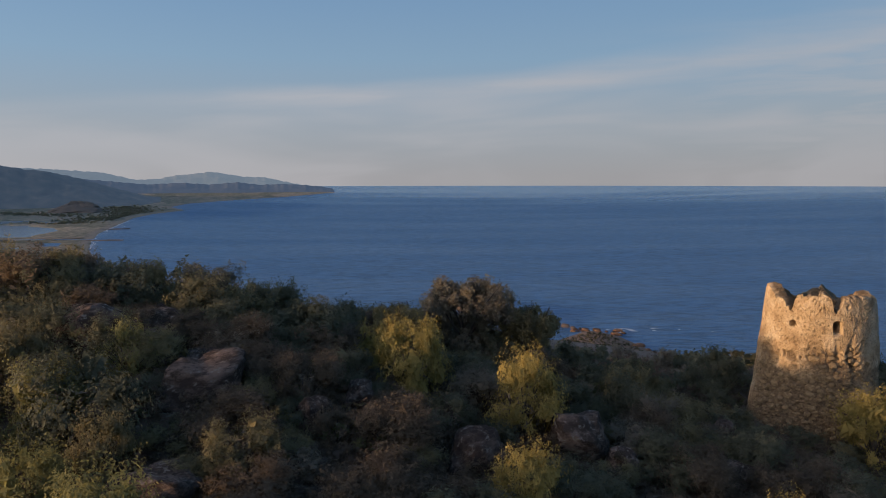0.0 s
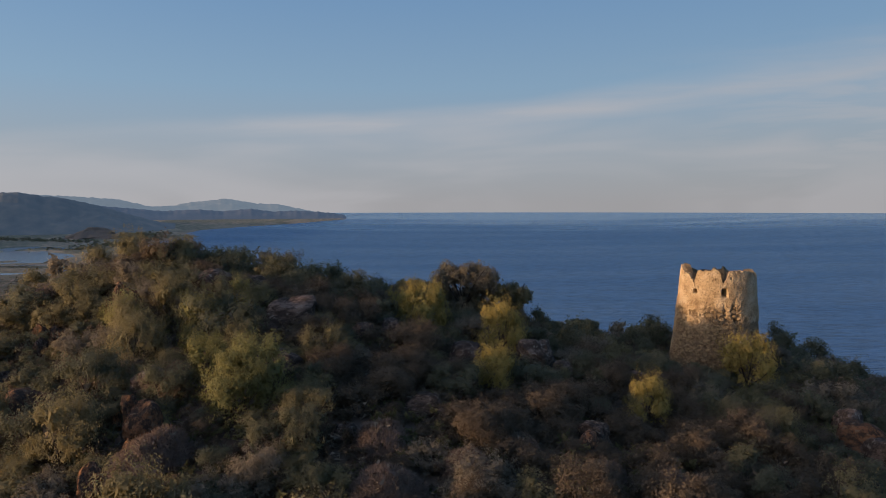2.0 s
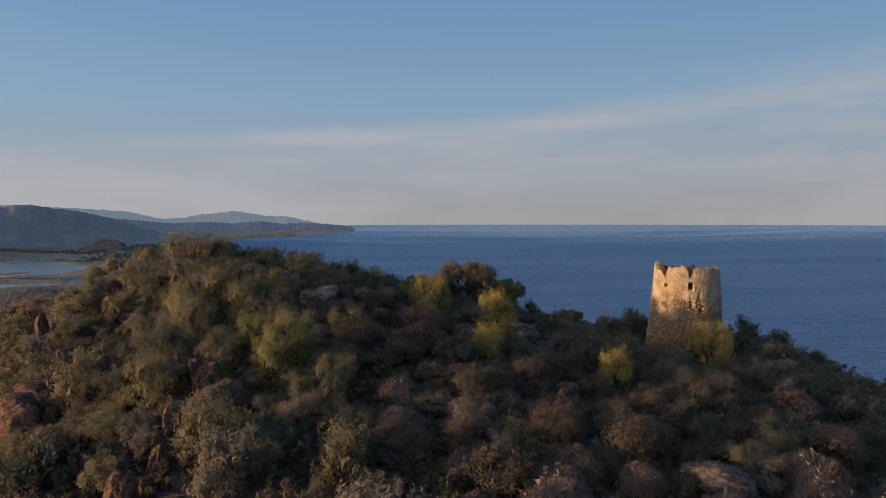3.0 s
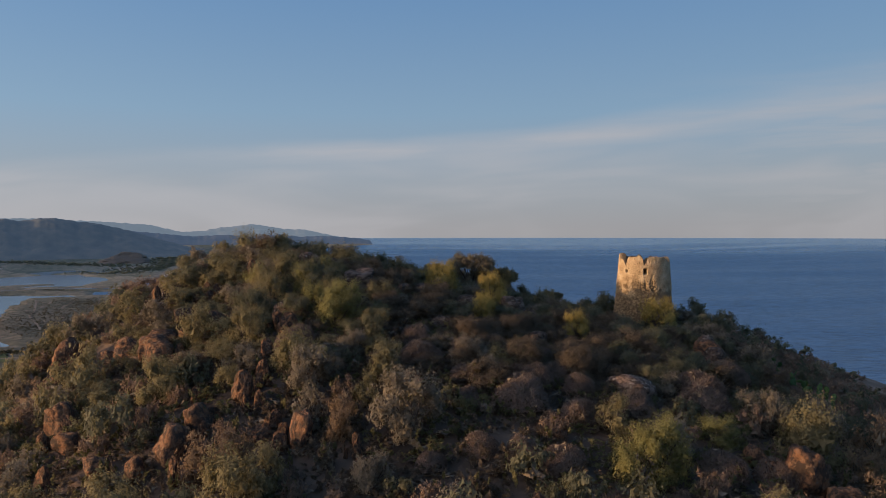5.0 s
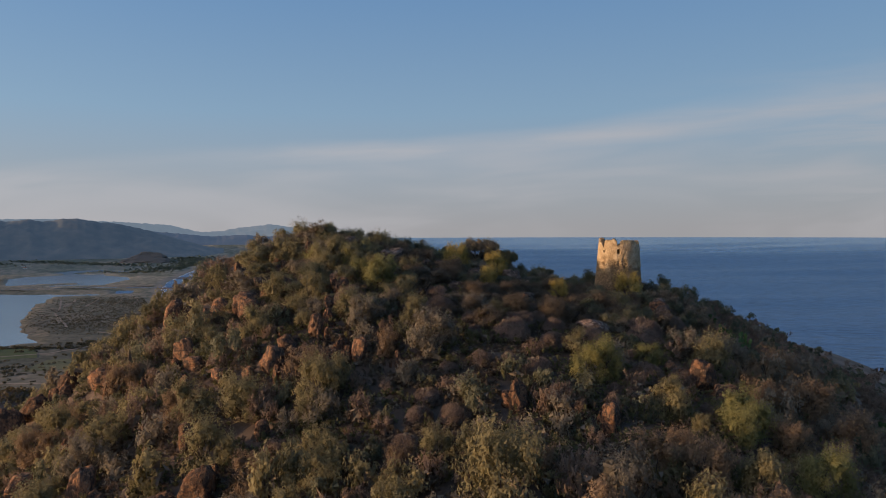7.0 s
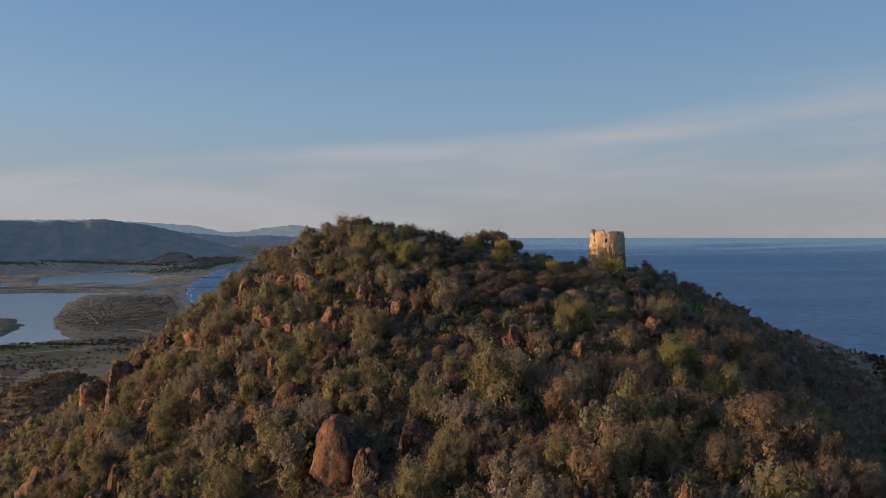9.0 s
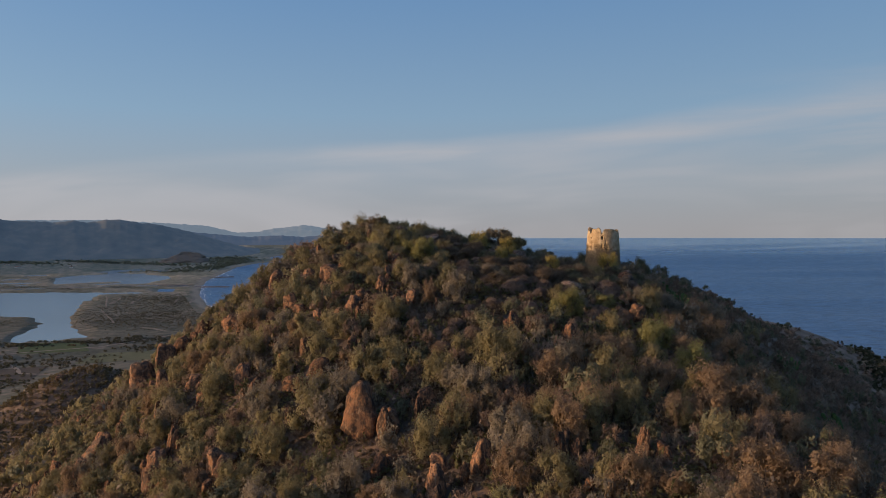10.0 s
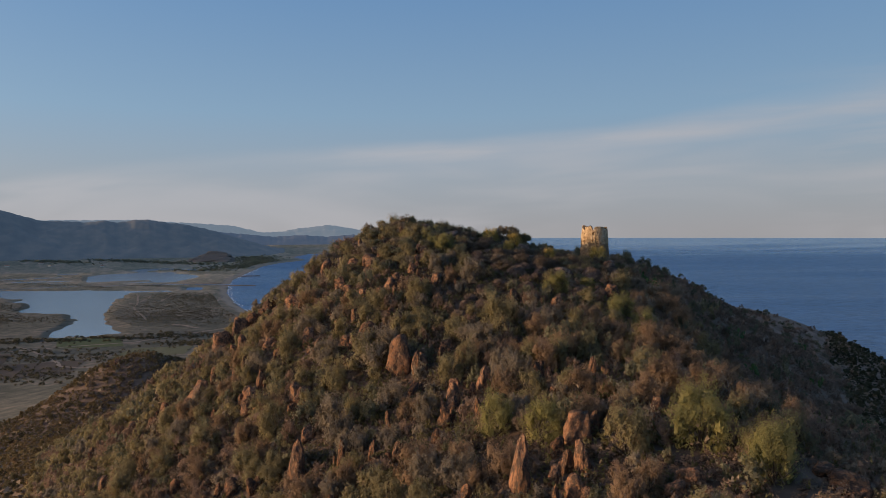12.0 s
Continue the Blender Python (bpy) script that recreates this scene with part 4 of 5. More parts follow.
def leaves(n, size, seed, lobes=11, flat=0.75, spread=0.62, lobe=0.42, up=0.35, long=1.0, loose=0.4, tuft=0.30, per=16, fine=1):
    """Leaf sprays of a bush about one in radius, standing on z = 0: shoots that fan out of rounded lobes, with small leaves along
    their tips, three corners each."""
    g = np.random.default_rng(seed)
    th = g.uniform(0, 2 * math.pi, lobes)
    el = g.uniform(0.05, 1.0, lobes)
    rr = spread * np.sqrt(1 - el * el * 0.8)
    low = np.arange(lobes) % 4 == 0
    el = np.where(low, 0.0, el)
    rr = np.where(low, spread * g.uniform(0.6, 1.05, lobes), rr)
    cs = np.stack([rr * np.cos(th), rr * np.sin(th), np.where(low, 0.16, 0.3 + el * flat * 0.75)], -1)
    lr = lobe * g.uniform(0.55, 1.25, lobes)
    shoots = max(lobes, n // per)
    ks = np.concatenate([np.arange(lobes), g.integers(0, lobes, shoots - lobes)])
    ds = g.normal(size=(shoots, 3))
    ds[:, 2] += up
    ds /= np.linalg.norm(ds, axis=1)[:, None]
    reach = lr[ks] * (g.uniform(0.72, 1.08, shoots) + 0.30 * g.uniform(0, 1, shoots) * (g.uniform(0, 1, shoots) < 0.16))
    j = g.integers(0, shoots, n)
    d = ds[j]
    back = g.uniform(0, 1, n) ** 1.3
    wide = lr[ks][j] * tuft * (0.35 + 0.65 * back)
    rise = d + np.array([0, 0, 0.5 * up])
    p = cs[ks][j] + d * reach[j][:, None] * np.array([1, 1, flat * 1.15]) - rise * (back * 0.50 * lr[ks][j])[:, None] + g.normal(size=(n, 3)) * wide[:, None]
    p[:, 2] = np.maximum(p[:, 2], 0.03)
    out = p - np.array([0, 0, 0.30 * flat])
    out /= np.linalg.norm(out, axis=1)[:, None] + 1e-9
    m = 0.6 * d + 0.6 * out + g.normal(size=(n, 3)) * loose
    m /= np.linalg.norm(m, axis=1)[:, None]
    a = np.cross(m, g.normal(size=(n, 3)))
    a[:, 2] += 0.4 * up
    a /= np.linalg.norm(a, axis=1)[:, None] + 1e-9
    b = np.cross(a, m)
    s = (size * g.uniform(0.55, 1.35, n))[:, None]
    tips = np.stack([p - a * s * 0.6 - b * s * 0.6, p - a * s * 0.5 + b * s * 0.6, p + a * s * 1.1 * long], 1).reshape(-1, 3)
    # the close inner foliage of each lobe, ragged
    ball = BALL[fine]
    mass = cs[:, None] + ball[None] * (0.33 * lr)[:, None, None] * np.array([1, 1, flat * 1.1]) + g.normal(size=(lobes, len(ball), 3)) * (0.10 * lr)[:, None, None]
    mass[..., 2] = np.maximum(mass[..., 2], 0.02)
    return np.concatenate([tips, mass.reshape(-1, 3)])


def core(seed, flat=0.75, size=0.62, n=14, tri=0.52):
    """The dense twiggy inside of a bush: crossing sprays of twigs, as triangles."""
    g = np.random.default_rng(seed + 900)
    d = g.normal(size=(n, 3))
    d /= np.linalg.norm(d, axis=1)[:, None]
    p = d * (0.80 * size * g.uniform(0, 1, n) ** 0.45)[:, None] * np.array([1, 1, flat]) + np.array([0, 0, 0.42 * flat])
    p[:, 2] = np.maximum(p[:, 2], 0.05)
    c = p[:, None] + g.normal(size=(n, 3, 3)) * tri * size * np.array([1, 1, flat]) * 0.55
    return c.reshape(-1, 3)


CORE_TRIS = 14


def dome(n, seed):
    """A dry cushion bush: a low, close hemisphere of fine twig tips."""
    g = np.random.default_rng(seed)
    d = g.normal(size=(n, 3))
    d[:, 2] = np.abs(d[:, 2]) * 0.9
    d /= np.linalg.norm(d, axis=1)[:, None]
    lump = 1 + 0.08 * np.sin(d[:, 0] * 4 + seed) * np.sin(d[:, 1] * 3.3 + 2 * seed) + 0.04 * np.sin(d[:, 0] * 9 + 3 * seed) * np.sin(d[:, 2] * 11)
    lies = np.arange(n) % 3 == 0
    p = d * (np.where(lies, g.uniform(0.84, 0.93, n), g.uniform(0.88, 1.0, n)) * lump)[:, None] * np.array([1, 1, 0.72])
    a = d + g.normal(size=(n, 3)) * 0.45
    a = np.where(lies[:, None], np.cross(d, g.normal(size=(n, 3))), a)
    a /= np.linalg.norm(a, axis=1)[:, None] + 1e-9
    b = np.cross(a, np.where(lies[:, None], d, g.normal(size=(n, 3))))
    b /= np.linalg.norm(b, axis=1)[:, None] + 1e-9
    s = g.uniform(0.03, 0.075, (n, 1)) * (6000 / n) ** 0.35
    w = np.where(lies[:, None], 0.034, 0.013) * (6000 / n) ** 0.5
    return np.stack([p - a * s - b * w, p - a * s + b * w, p + a * s * 0.9], 1).reshape(-1, 3)


def tri_mesh(name, v, mat, inner=None):
    """Loose triangles as a mesh; inner marks those of the twiggy inside."""
    me = mesh_from(name, v, np.arange(len(v)).reshape(-1, 3), mat)
    if inner is not None:
        me.materials.append(M_CORE)
        me.polygons.foreach_set("material_index", inner.astype(np.int32))
    return me


def crown_mesh(leaf, seed, mat, flat=0.75, size=0.6):
    v = np.concatenate([leaf, core(seed, flat, size, 160, 0.13)])
    inner = np.arange(len(v) // 3) >= len(leaf) // 3
    return tri_mesh("crown", v, mat, inner)


def stems_mesh(seed, n=9, reach=0.8):
    """Bare branches that fan out from the root."""
    g = np.random.default_rng(seed)
    V, F = [], []
    for _ in range(n):
        t, e = g.uniform(0, 6.28), g.uniform(0.5, 1.3)
        p = np.zeros(3)
        dirv = np.array([math.cos(t) * math.cos(e), math.sin(t) * math.cos(e), math.sin(e)])
        w = 0.035
        base = len(V)
        for s in range(4):
            side = np.array([-dirv[1], dirv[0], 0]) + 1e-6
            side /= np.linalg.norm(side)
            upv = np.cross(dirv, side)
            for q in range(3):
                an = q * 2.094
                V.append(p + (side * math.cos(an) + upv * math.sin(an)) * w)
            p = p + dirv * reach / 3
            dirv = dirv + g.normal(size=3) * 0.2
            dirv /= np.linalg.norm(dirv)
            w *= 0.66
        for s in range(3):
            for q in range(3):
                a, b = base + s * 3 + q, base + s * 3 + (q + 1) % 3
                F.append((a, b, b + 3, a + 3))
    return mesh_from("stem", np.array(V), np.array(F), M_BARK)


STEMS = [stems_mesh(i) for i in range(4)]


def crowns(kinds, n, size, first):
    """Crown meshes of one kind; a finer set for the hilltop, a coarser one for the slopes."""
    mat, lobes, lobe, spread, up, long, loose, tuft = kinds
    return [crown_mesh(leaves(n, size, first + i, lobes, 0.85, spread, lobe, up, long, loose, tuft, 26), i, mat, 0.85, 0.60) for i in range(5)]


# leaf, lobes and their size and spread, how upright the shoots stand, leaf length, disorder, tuft width
HABIT = {
    "yellow": (M_YELLOW, 15, 0.45, 0.60, 0.5, 1.2, 0.32, 0.21),
    "golden": (M_GOLD, 18, 0.40, 0.64, 0.5, 1.2, 0.36, 0.18),
    "olive": (M_GREEN, 14, 0.46, 0.58, 0.5, 1.2, 0.30, 0.22),
    "grey": (M_GREY, 16, 0.43, 0.60, 0.7, 1.3, 0.32, 0.20),
    "dark": (M_DARK, 14, 0.44, 0.60, 0.5, 1.2, 0.30, 0.22),
    "tawny": (M_KHAKI, 14, 0.45, 0.60, 0.7, 1.6, 0.36, 0.22),
    "brown": (M_BROWN, 12, 0.46, 0.58, 0.7, 2.0, 0.45, 0.24),
}
CROWNS = {k: crowns(h, 5600, 0.0300, 10 + 10 * i) for i, (k, h) in enumerate(HABIT.items())}
FINE_CROWNS = {k: crowns(h, 11000, 0.0205, 110 + 10 * i) for i, (k, h) in enumerate(HABIT.items())}
CROWNS["dry"] = FINE_CROWNS["dry"] = [crown_mesh(dome(7000, 50 + i), i, M_DRY, 0.7, 0.9) for i in range(4)]
SHRUB_WORDS = {
    "yellow": "sunlit yellow-green broad shrub on the slope",
    "golden": "golden-yellow feathery shrub catching the sun on the hilltop",
    "olive": "olive-green dense evergreen shrub on the slope",
    "grey": "grey-green feathery shrub among dry scrub",
    "dark": "dark green evergreen bush in the shade",
    "dry": "dry brown cushion-shaped leafless shrub",
    "tawny": "tawny half-dry rounded shrub on the sunny slope",
    "brown": "brown half-dry twiggy shrub on the hilltop",
}
NAMES = {"yellow": "broom_shrub", "golden": "spurge_shrub", "olive": "mastic_shrub", "grey": "rockrose_shrub", "dark": "evergreen_bush", "dry": "cushion_shrub", "tawny": "heath_shrub", "brown": "dry_shrub"}


def shrub(kind, x, y, w, h, g):
    e = thing(NAMES[kind], (x, y, gz(x, y) - 0.08), SHRUB_WORDS[kind], "shrub", "hillside shrubs", g.uniform(0, 6.28), (w / 2, w / 2 * g.uniform(0.85, 1.1), h / 1.1))
    part("crown", g.choice((FINE_CROWNS if -19 < x < 19 and 8 < y < 33 or kind in ("yellow", "golden") else CROWNS)[kind]), e)
    part("stem", g.choice(STEMS), e, "bare grey-brown branches")
    return e


YELLOW = [(21.9, -13, 4, 4), (25.3, -19.3, 4.6, 4.8), (12, -4.7, 3.9, 3), (6.6, -53, 5.1, 4.6), (11.4, -57.3, 5.1, 5.2), (24.9, -62.9, 6.6, 5.5), (29.4, -68.1, 6.1, 5), (13.2, -3.5, 4.3, 3.5), (18.4, 1.7, 3.8, 1.9), (23.1, -10.4, 5.2, 3.5), (-9.5, 14.1, 4.7, 3.1), (-8.8, 15.1, 4.8, 3.4), (-14.3, 22.3, 3.5, 2.8), (-13.2, 26.6, 3.2, 2.4), (-12.6, 18.4, 3.0, 2.4), (-19.5, 23.5, 3.4, 2.6)]
GOLDEN = [(21.9, 31.6, 4.9, 3.8), (11.4, 20, 3.3, 2.8), (3.6, 28.1, 4.3, 4.0), (-1.5, 30.6, 4.3, 3.8), (-3.7, 34.6, 2.8, 2.8), (3.1, 21.3, 3.1, 3.2)]
OLIVE = [(4.8, -24.3, 7.4, 5.8), (15.8, -29, 5.8, 5.4), (16.8, -34.1, 4.4, 4.9), (-15, -27, 7, 5.3), (18.7, -63.2, 5.8, 5), (-24.7, -36.6, 5.8, 5), (-16.6, 11.6, 4, 4.1), (-21.4, 13.2, 4.1, 3.3), (-18.2, 22, 3.8, 3.2), (-17, 20, 4, 3), (-11.5, 20.8, 3, 2.3), (-16.8, 25, 3.6, 2.8), (10, 34.6, 3.4, 2.6)]
GREY = [(-14.6, -42.4, 6.7, 6.3), (-22.3, -23, 5.3, 4.4), (-1.8, -1.3, 6, 3.8), (-13, -27.5, 8, 5.6)]
DARKS = [(-6.1, 12.3, 2.8, 2.6), (-7.6, 11.9, 2.1, 2.2), (-17.6, 16, 4.3, 3.4), (-13, 21.6, 5.7, 3.4), (-13.4, 15.1, 3.6, 2.3), (-18.8, 12.6, 3.7, 2.3), (9.6, 32.2, 2.8, 1.8), (7.3, 31.5, 2.2, 1.6), (-16.8, 28, 3.4, 2.8), (-14.8, 23.3, 3.4, 2.7), (-14.4, 28.1, 3, 2.2), (-21, 34, 3.7, 2.7), (9.5, 32.7, 3.6, 2.4), (18.1, 42, 3.9, 2.7), (-10.8, 31.3, 2.3, 2.3)]
HIGH = [(29.2, 42.6, 5.0, 3.4), (33.5, 45.5, 5.2, 3.2), (37.5, 47.0, 4.6, 2.6), (-24.5, 35.5, 4.6, 3.3), (-28.0, 36.5, 4.4, 3.0), (-20.5, 35.0, 4.2, 3.2), (-16.5, 36.5, 4.0, 2.6), (-31.0, 33.0, 4.0, 2.6), (16.2, 41.0, 3.0, 2.2), (-1.8, 39.2, 4.4, 3.0), (3.4, 38.6, 4.2, 2.7), (7.0, 39.4, 3.6, 2.6), (-5.5, 38.6, 3.8, 2.6)]
DOMES = [(-2, 9.3, 3.4, 1.7), (6.8, 7.2, 3.2, 2), (5.5, 3.5, 4.5, 2.3), (10, 6.8, 2.9, 1.8), (13.4, 4.5, 3.3, 2.3), (18.9, 6.8, 4.4, 2.2), (23.5, 15.6, 3.4, 2.1), (7.6, -3.4, 3.2, 1.9), (5.3, -2, 2.4, 1.6), (2.8, -1.9, 2.8, 1.6), (9.4, 2.5, 3, 2.1), (-12, 10.8, 3.5, 2), (17.3, -2.3, 3.7, 2), (20.6, -2, 3.4, 2.1), (-2, 9.4, 3.4, 1.8), (-12.4, 10.1, 3.6, 1.6), (5.6, 5.5, 3.7, 1.8), (9.8, 6.9, 2.4, 1.8), (23.4, 14.7, 3.6, 2.3), (19.3, 9, 4.5, 2.6), (5.7, 8.4, 2.1, 1.5), (8.3, 9.1, 2.8, 1.5), (-5.1, 17.4, 1.3, 1.6)]
g = random.Random(5)
for kind, rows in (("yellow", YELLOW), ("golden", GOLDEN), ("olive", OLIVE), ("grey", GREY), ("dark", DARKS), ("dark", HIGH[:3] + HIGH[8:]), ("olive", HIGH[3:8]), ("dry", DOMES)):
    for x, y, w, h in rows:
        y2 = y + 0.25 * w
        shrub(kind, x, y2, w * (0.98 if kind == "dry" else 1.0), min(h, 0.88 * w if kind == "golden" else 0.85 * w if kind == "yellow" else 0.70 * w if kind == "dark" else 0.80 * w if kind != "dry" else 0.66 * w) * (1.25 if kind == "dry" else 1.0), g)
        taken.append((x, y2, w / 2 + (0.7 if kind == "dry" else 0.0)))
        if kind == "golden" or (kind in ("yellow", "dry") and w > 2.4 and x > -11):
            rock_spots.append((x, y2, 0.8 * w))
g = random.Random(15)
for _ in range(70):
    x, y = g.uniform(-4, 31), g.uniform(-16, 17)
    if all(math.hypot(x - a, y - c) > 0.8 * r + 0.9 for a, c, r in taken):
        w = g.uniform(1.6, 2.8)
        shrub("dry", x, y, w, 0.78 * w, g)
        taken.append((x, y, w / 2 + 0.5))
# low trees on the ridge behind


def limb(V, F, p, q, r0, r1, n=6):
    p, q = np.array(p, float), np.array(q, float)
    d = (q - p) / np.linalg.norm(q - p)
    s = np.cross(d, [0.3, 0.9, 0.1])
    s /= np.linalg.norm(s)
    u = np.cross(d, s)
    b = len(V)
    for c, r in ((p, r0), (q, r1)):
        for k in range(n):
            V.append(c + r * (s * math.cos(6.283 * k / n) + u * math.sin(6.283 * k / n)))
    for k in range(n):
        F.append((b + k, b + (k + 1) % n, b + n + (k + 1) % n, b + n + k))


def tree(x, y, height, width, mat, label, seed, thin=0.6):
    """A low, wind-shaped tree: forked trunk, limbs and many small sprays with gaps between."""
    g = np.random.default_rng(seed)
    e = thing("tree", (x, y, gz(x, y) - 0.1), label, "tree", "trees on the ridge")
    V, F, ends = [], [], []
    limb(V, F, (0, 0, 0), (0.15, 0.05, height * 0.28), 0.17, 0.12)
    for k in range(7):
        t = k * 0.9 + g.uniform(-0.3, 0.3)
        r = width * g.uniform(0.18, 0.34)
        m = np.array([0.15 + r * 0.6 * math.cos(t), 0.05 + r * 0.6 * math.sin(t), height * g.uniform(0.45, 0.6)])
        limb(V, F, (0.15, 0.05, height * 0.27), m, 0.09, 0.05)
        for j in range(3):
            q = m + np.array([math.cos(t + g.uniform(-1, 1)) * width * 0.2, math.sin(t + g.uniform(-1, 1)) * width * 0.2, height * g.uniform(0.12, 0.36)])
            limb(V, F, m, q, 0.045, 0.018, 4)
            ends.append(q)
    for _ in range(26):
        t, r = g.uniform(0, 6.28), width * 0.40 * math.sqrt(g.uniform(0.1, 1))
        ends.append(np.array([r * math.cos(t), r * math.sin(t), height * g.uniform(0.0, 0.62)]))
    out = []
    for q in ends:
        q[2] = min(q[2], height * (0.42 + 0.42 * math.sqrt(max(0.0, 1 - (math.hypot(q[0], q[1]) / (0.5 * width)) ** 2))))
        v = leaves(int(900 * thin), 0.075, int(g.integers(1e6)), 6, spread=0.55, lobe=0.5, loose=0.8) * np.array([width * 0.19, width * 0.19, height * 0.20]) + q - np.array([0, 0, height * 0.07])
        out.append(v)
    part("trunk", mesh_from("trunk", np.array(V), np.array(F), M_BARK), e, "forked grey trunk and bare limbs")
    part("crown", tri_mesh("crown", np.concatenate(out), mat), e)
    taken.append((x, y, width * 0.3))


tree(1.3, 40.6, 5.8, 5.8, M_OLD, "wind-shaped grey-brown tree on the ridge with thin crown", 61, 1.0)
tree(4.9, 40.2, 4.7, 4.0, M_GREEN, "grey-green low tree on the ridge", 62, 1.0)
tree(-2.6, 37.6, 3.6, 3.2, M_GREEN, "olive-green low tree on the ridge", 63, 0.8)
tree(11.0, 38.6, 2.6, 2.6, M_DARK, "small dark green tree beside the ridge", 64, 0.8)


# ---- prickly pears ----
def pad_mesh():
    bm = bmesh.new()
    bmesh.ops.create_uvsphere(bm, u_segments=10, v_segments=6, radius=0.5)
    for v in bm.verts:
        h = v.co.z + 0.5
        v.co = Vector((v.co.x * (0.62 + 0.25 * h), v.co.y * 0.16, h))
    me = bpy.data.meshes.new("pad")
    bm.to_mesh(me)
    bm.free()
    me.polygons.foreach_set("use_smooth", [True] * len(me.polygons))
    me.materials.append(M_CACTUS)
    return me


PAD = pad_mesh()


def prickly_pear(x, y, w, h, seed):
    g = random.Random(seed)
    e = thing("prickly_pear", (x, y, gz(x, y) - 0.05), "bright green prickly pear cactus clump with flat pads", "cactus", "prickly pears")
    for k in range(6 + int(w * 2)):
        px, py, pz = g.uniform(-w, w) * 0.42, g.uniform(-w, w) * 0.34, 0.0
        turn, lean = g.uniform(0, 3.14), g.uniform(-0.35, 0.35)
        m = Matrix.Translation((px, py, pz)) @ Euler((g.uniform(-0.3, 0.3), lean, turn)).to_matrix().to_4x4()
        for level in range(g.choice((2, 3, 3))):
            s = g.uniform(0.46, 0.68)
            ob = part("pad", PAD, e)
            ob.matrix_local = m @ Matrix.Diagonal((s, s, s * 1.15, 1))
            m = m @ Matrix.Translation((g.uniform(-0.1, 0.1), 0, s * 1.02)) @ Euler((g.uniform(-0.5, 0.5), g.uniform(-0.5, 0.5), g.uniform(-1, 1))).to_matrix().to_4x4()
    taken.append((x, y, w * 0.75))


for i, (x, y, w, h) in enumerate([(29.1, 18.2, 4.1, 3.5), (29.2, 22.6, 3.1, 2.2), (31.2, 17.1, 3, 2.4), (59.8, 13.6, 6, 3.6), (41.2, -13.9, 3.7, 2.8), (69.7, 53.5, 6.1, 3.6), (64.2, 2.8, 6.8, 4.5), (45.3, 11.4, 4.5, 2.7)]):
    prickly_pear(x, y, min(w, 4.0), h, 70 + i)


# ---- the scrub that fills the slopes ----
def patch_noise(x, y, s, o):
    return np.array([noise.noise(Vector((a / s + o, b / s - o, o))) for a, b in zip(x, y)])


def jitter_grid(x0, x1, y0, y1, step, seed):
    g = np.random.default_rng(seed)
    X, Y = np.meshgrid(np.arange(x0, x1, step), np.arange(y0, y1, step))
    p = np.stack([X.ravel(), Y.ravel()], -1)
    return p + g.uniform(-0.55, 0.55, p.shape) * step


def clear(p, keep_off=0.9):
    ok = np.hypot(p[:, 0] - TX, p[:, 1] - TY) > 4.6
    for x, y, r in taken:
        ok &= np.hypot(p[:, 0] - x, p[:, 1] - y) > r * keep_off + (0.2 if keep_off > 0.7 else 0.0)
    return ok


def spread(name, mat, protos, p, s, tall, label, seed, category="scrub"):
    """Many bushes of one kind as one mesh; the last triangles of each are its twiggy inside."""
    g = np.random.default_rng(seed)
    z = ground_z(p[:, 0], p[:, 1]) - 0.08
    out, inner = [], []
    for i in range(len(p)):
        t = g.uniform(0, 6.283)
        c, n = math.cos(t), math.sin(t)
        v = protos[i % len(protos)]
        out.append(np.stack([(v[:, 0] * c - v[:, 1] * n) * s[i] + p[i, 0], (v[:, 0] * n + v[:, 1] * c) * s[i] + p[i, 1], v[:, 2] * s[i] * tall[i] + z[i]], -1))
        inner.append(np.arange(len(v) // 3) >= len(v) // 3 - CORE_TRIS)
    return tagged(new(name, tri_mesh(name, np.concatenate(out), mat, np.concatenate(inner))), label, category, kind="stuff")


def shares(p, seed):
    """Which kind grows where: 0 dry, 1 dark, 2 grey, 3 olive; and the size."""
    gg = np.random.default_rng(seed)
    x, y = p[:, 0], p[:, 1]
    n1, n2 = patch_noise(x, y, 9.0, 3.1), patch_noise(x, y, 16.0, 8.7)
    roll = gg.uniform(0, 1, len(p)) + 0.35 * n1
    east = 1 / (1 + np.exp(-(x - 38) / 7))
    west = 1 / (1 + np.exp((x + 14) / 7))
    top = 1 / (1 + np.exp(-(y - 14) / 5))
    sunny = 1 / (1 + np.exp(-(x - 4) / 5)) / (1 + np.exp((y - 4) / 4))
    dry = 0.30 + 0.42 * east + 0.25 * n2 + 0.26 * sunny * (1 - east) - 0.16 * west * top
    dark = 0.25 + 0.14 * top - 0.06 * west - 0.16 * west * top
    kind = np.where(roll < dry, 0, np.where(roll < dry + dark, 1, np.where(roll < dry + dark + 0.15, 2, 3)))
    gap = np.exp(-((x - 12) / 5) ** 2 - ((y - 42) / 6) ** 2)
    summit = np.exp(-((x + 22) / 9) ** 2 - ((y - 36) / 7) ** 2)
    dip = np.exp(-((x - 1) / 12) ** 2 - ((y - 19) / 9) ** 2)
    size = (1 - 0.15 * dip) * gg.uniform(0.95, 1.75, len(p)) * (1 + 0.25 * n2) * (1 - 0.35 * gap + 0.25 * summit)
    return kind, size, gg.uniform(0.75, 1.2, len(p)) * (1 - 0.25 * dip), gg.uniform(0, 1, len(p)) < 0.62 * east


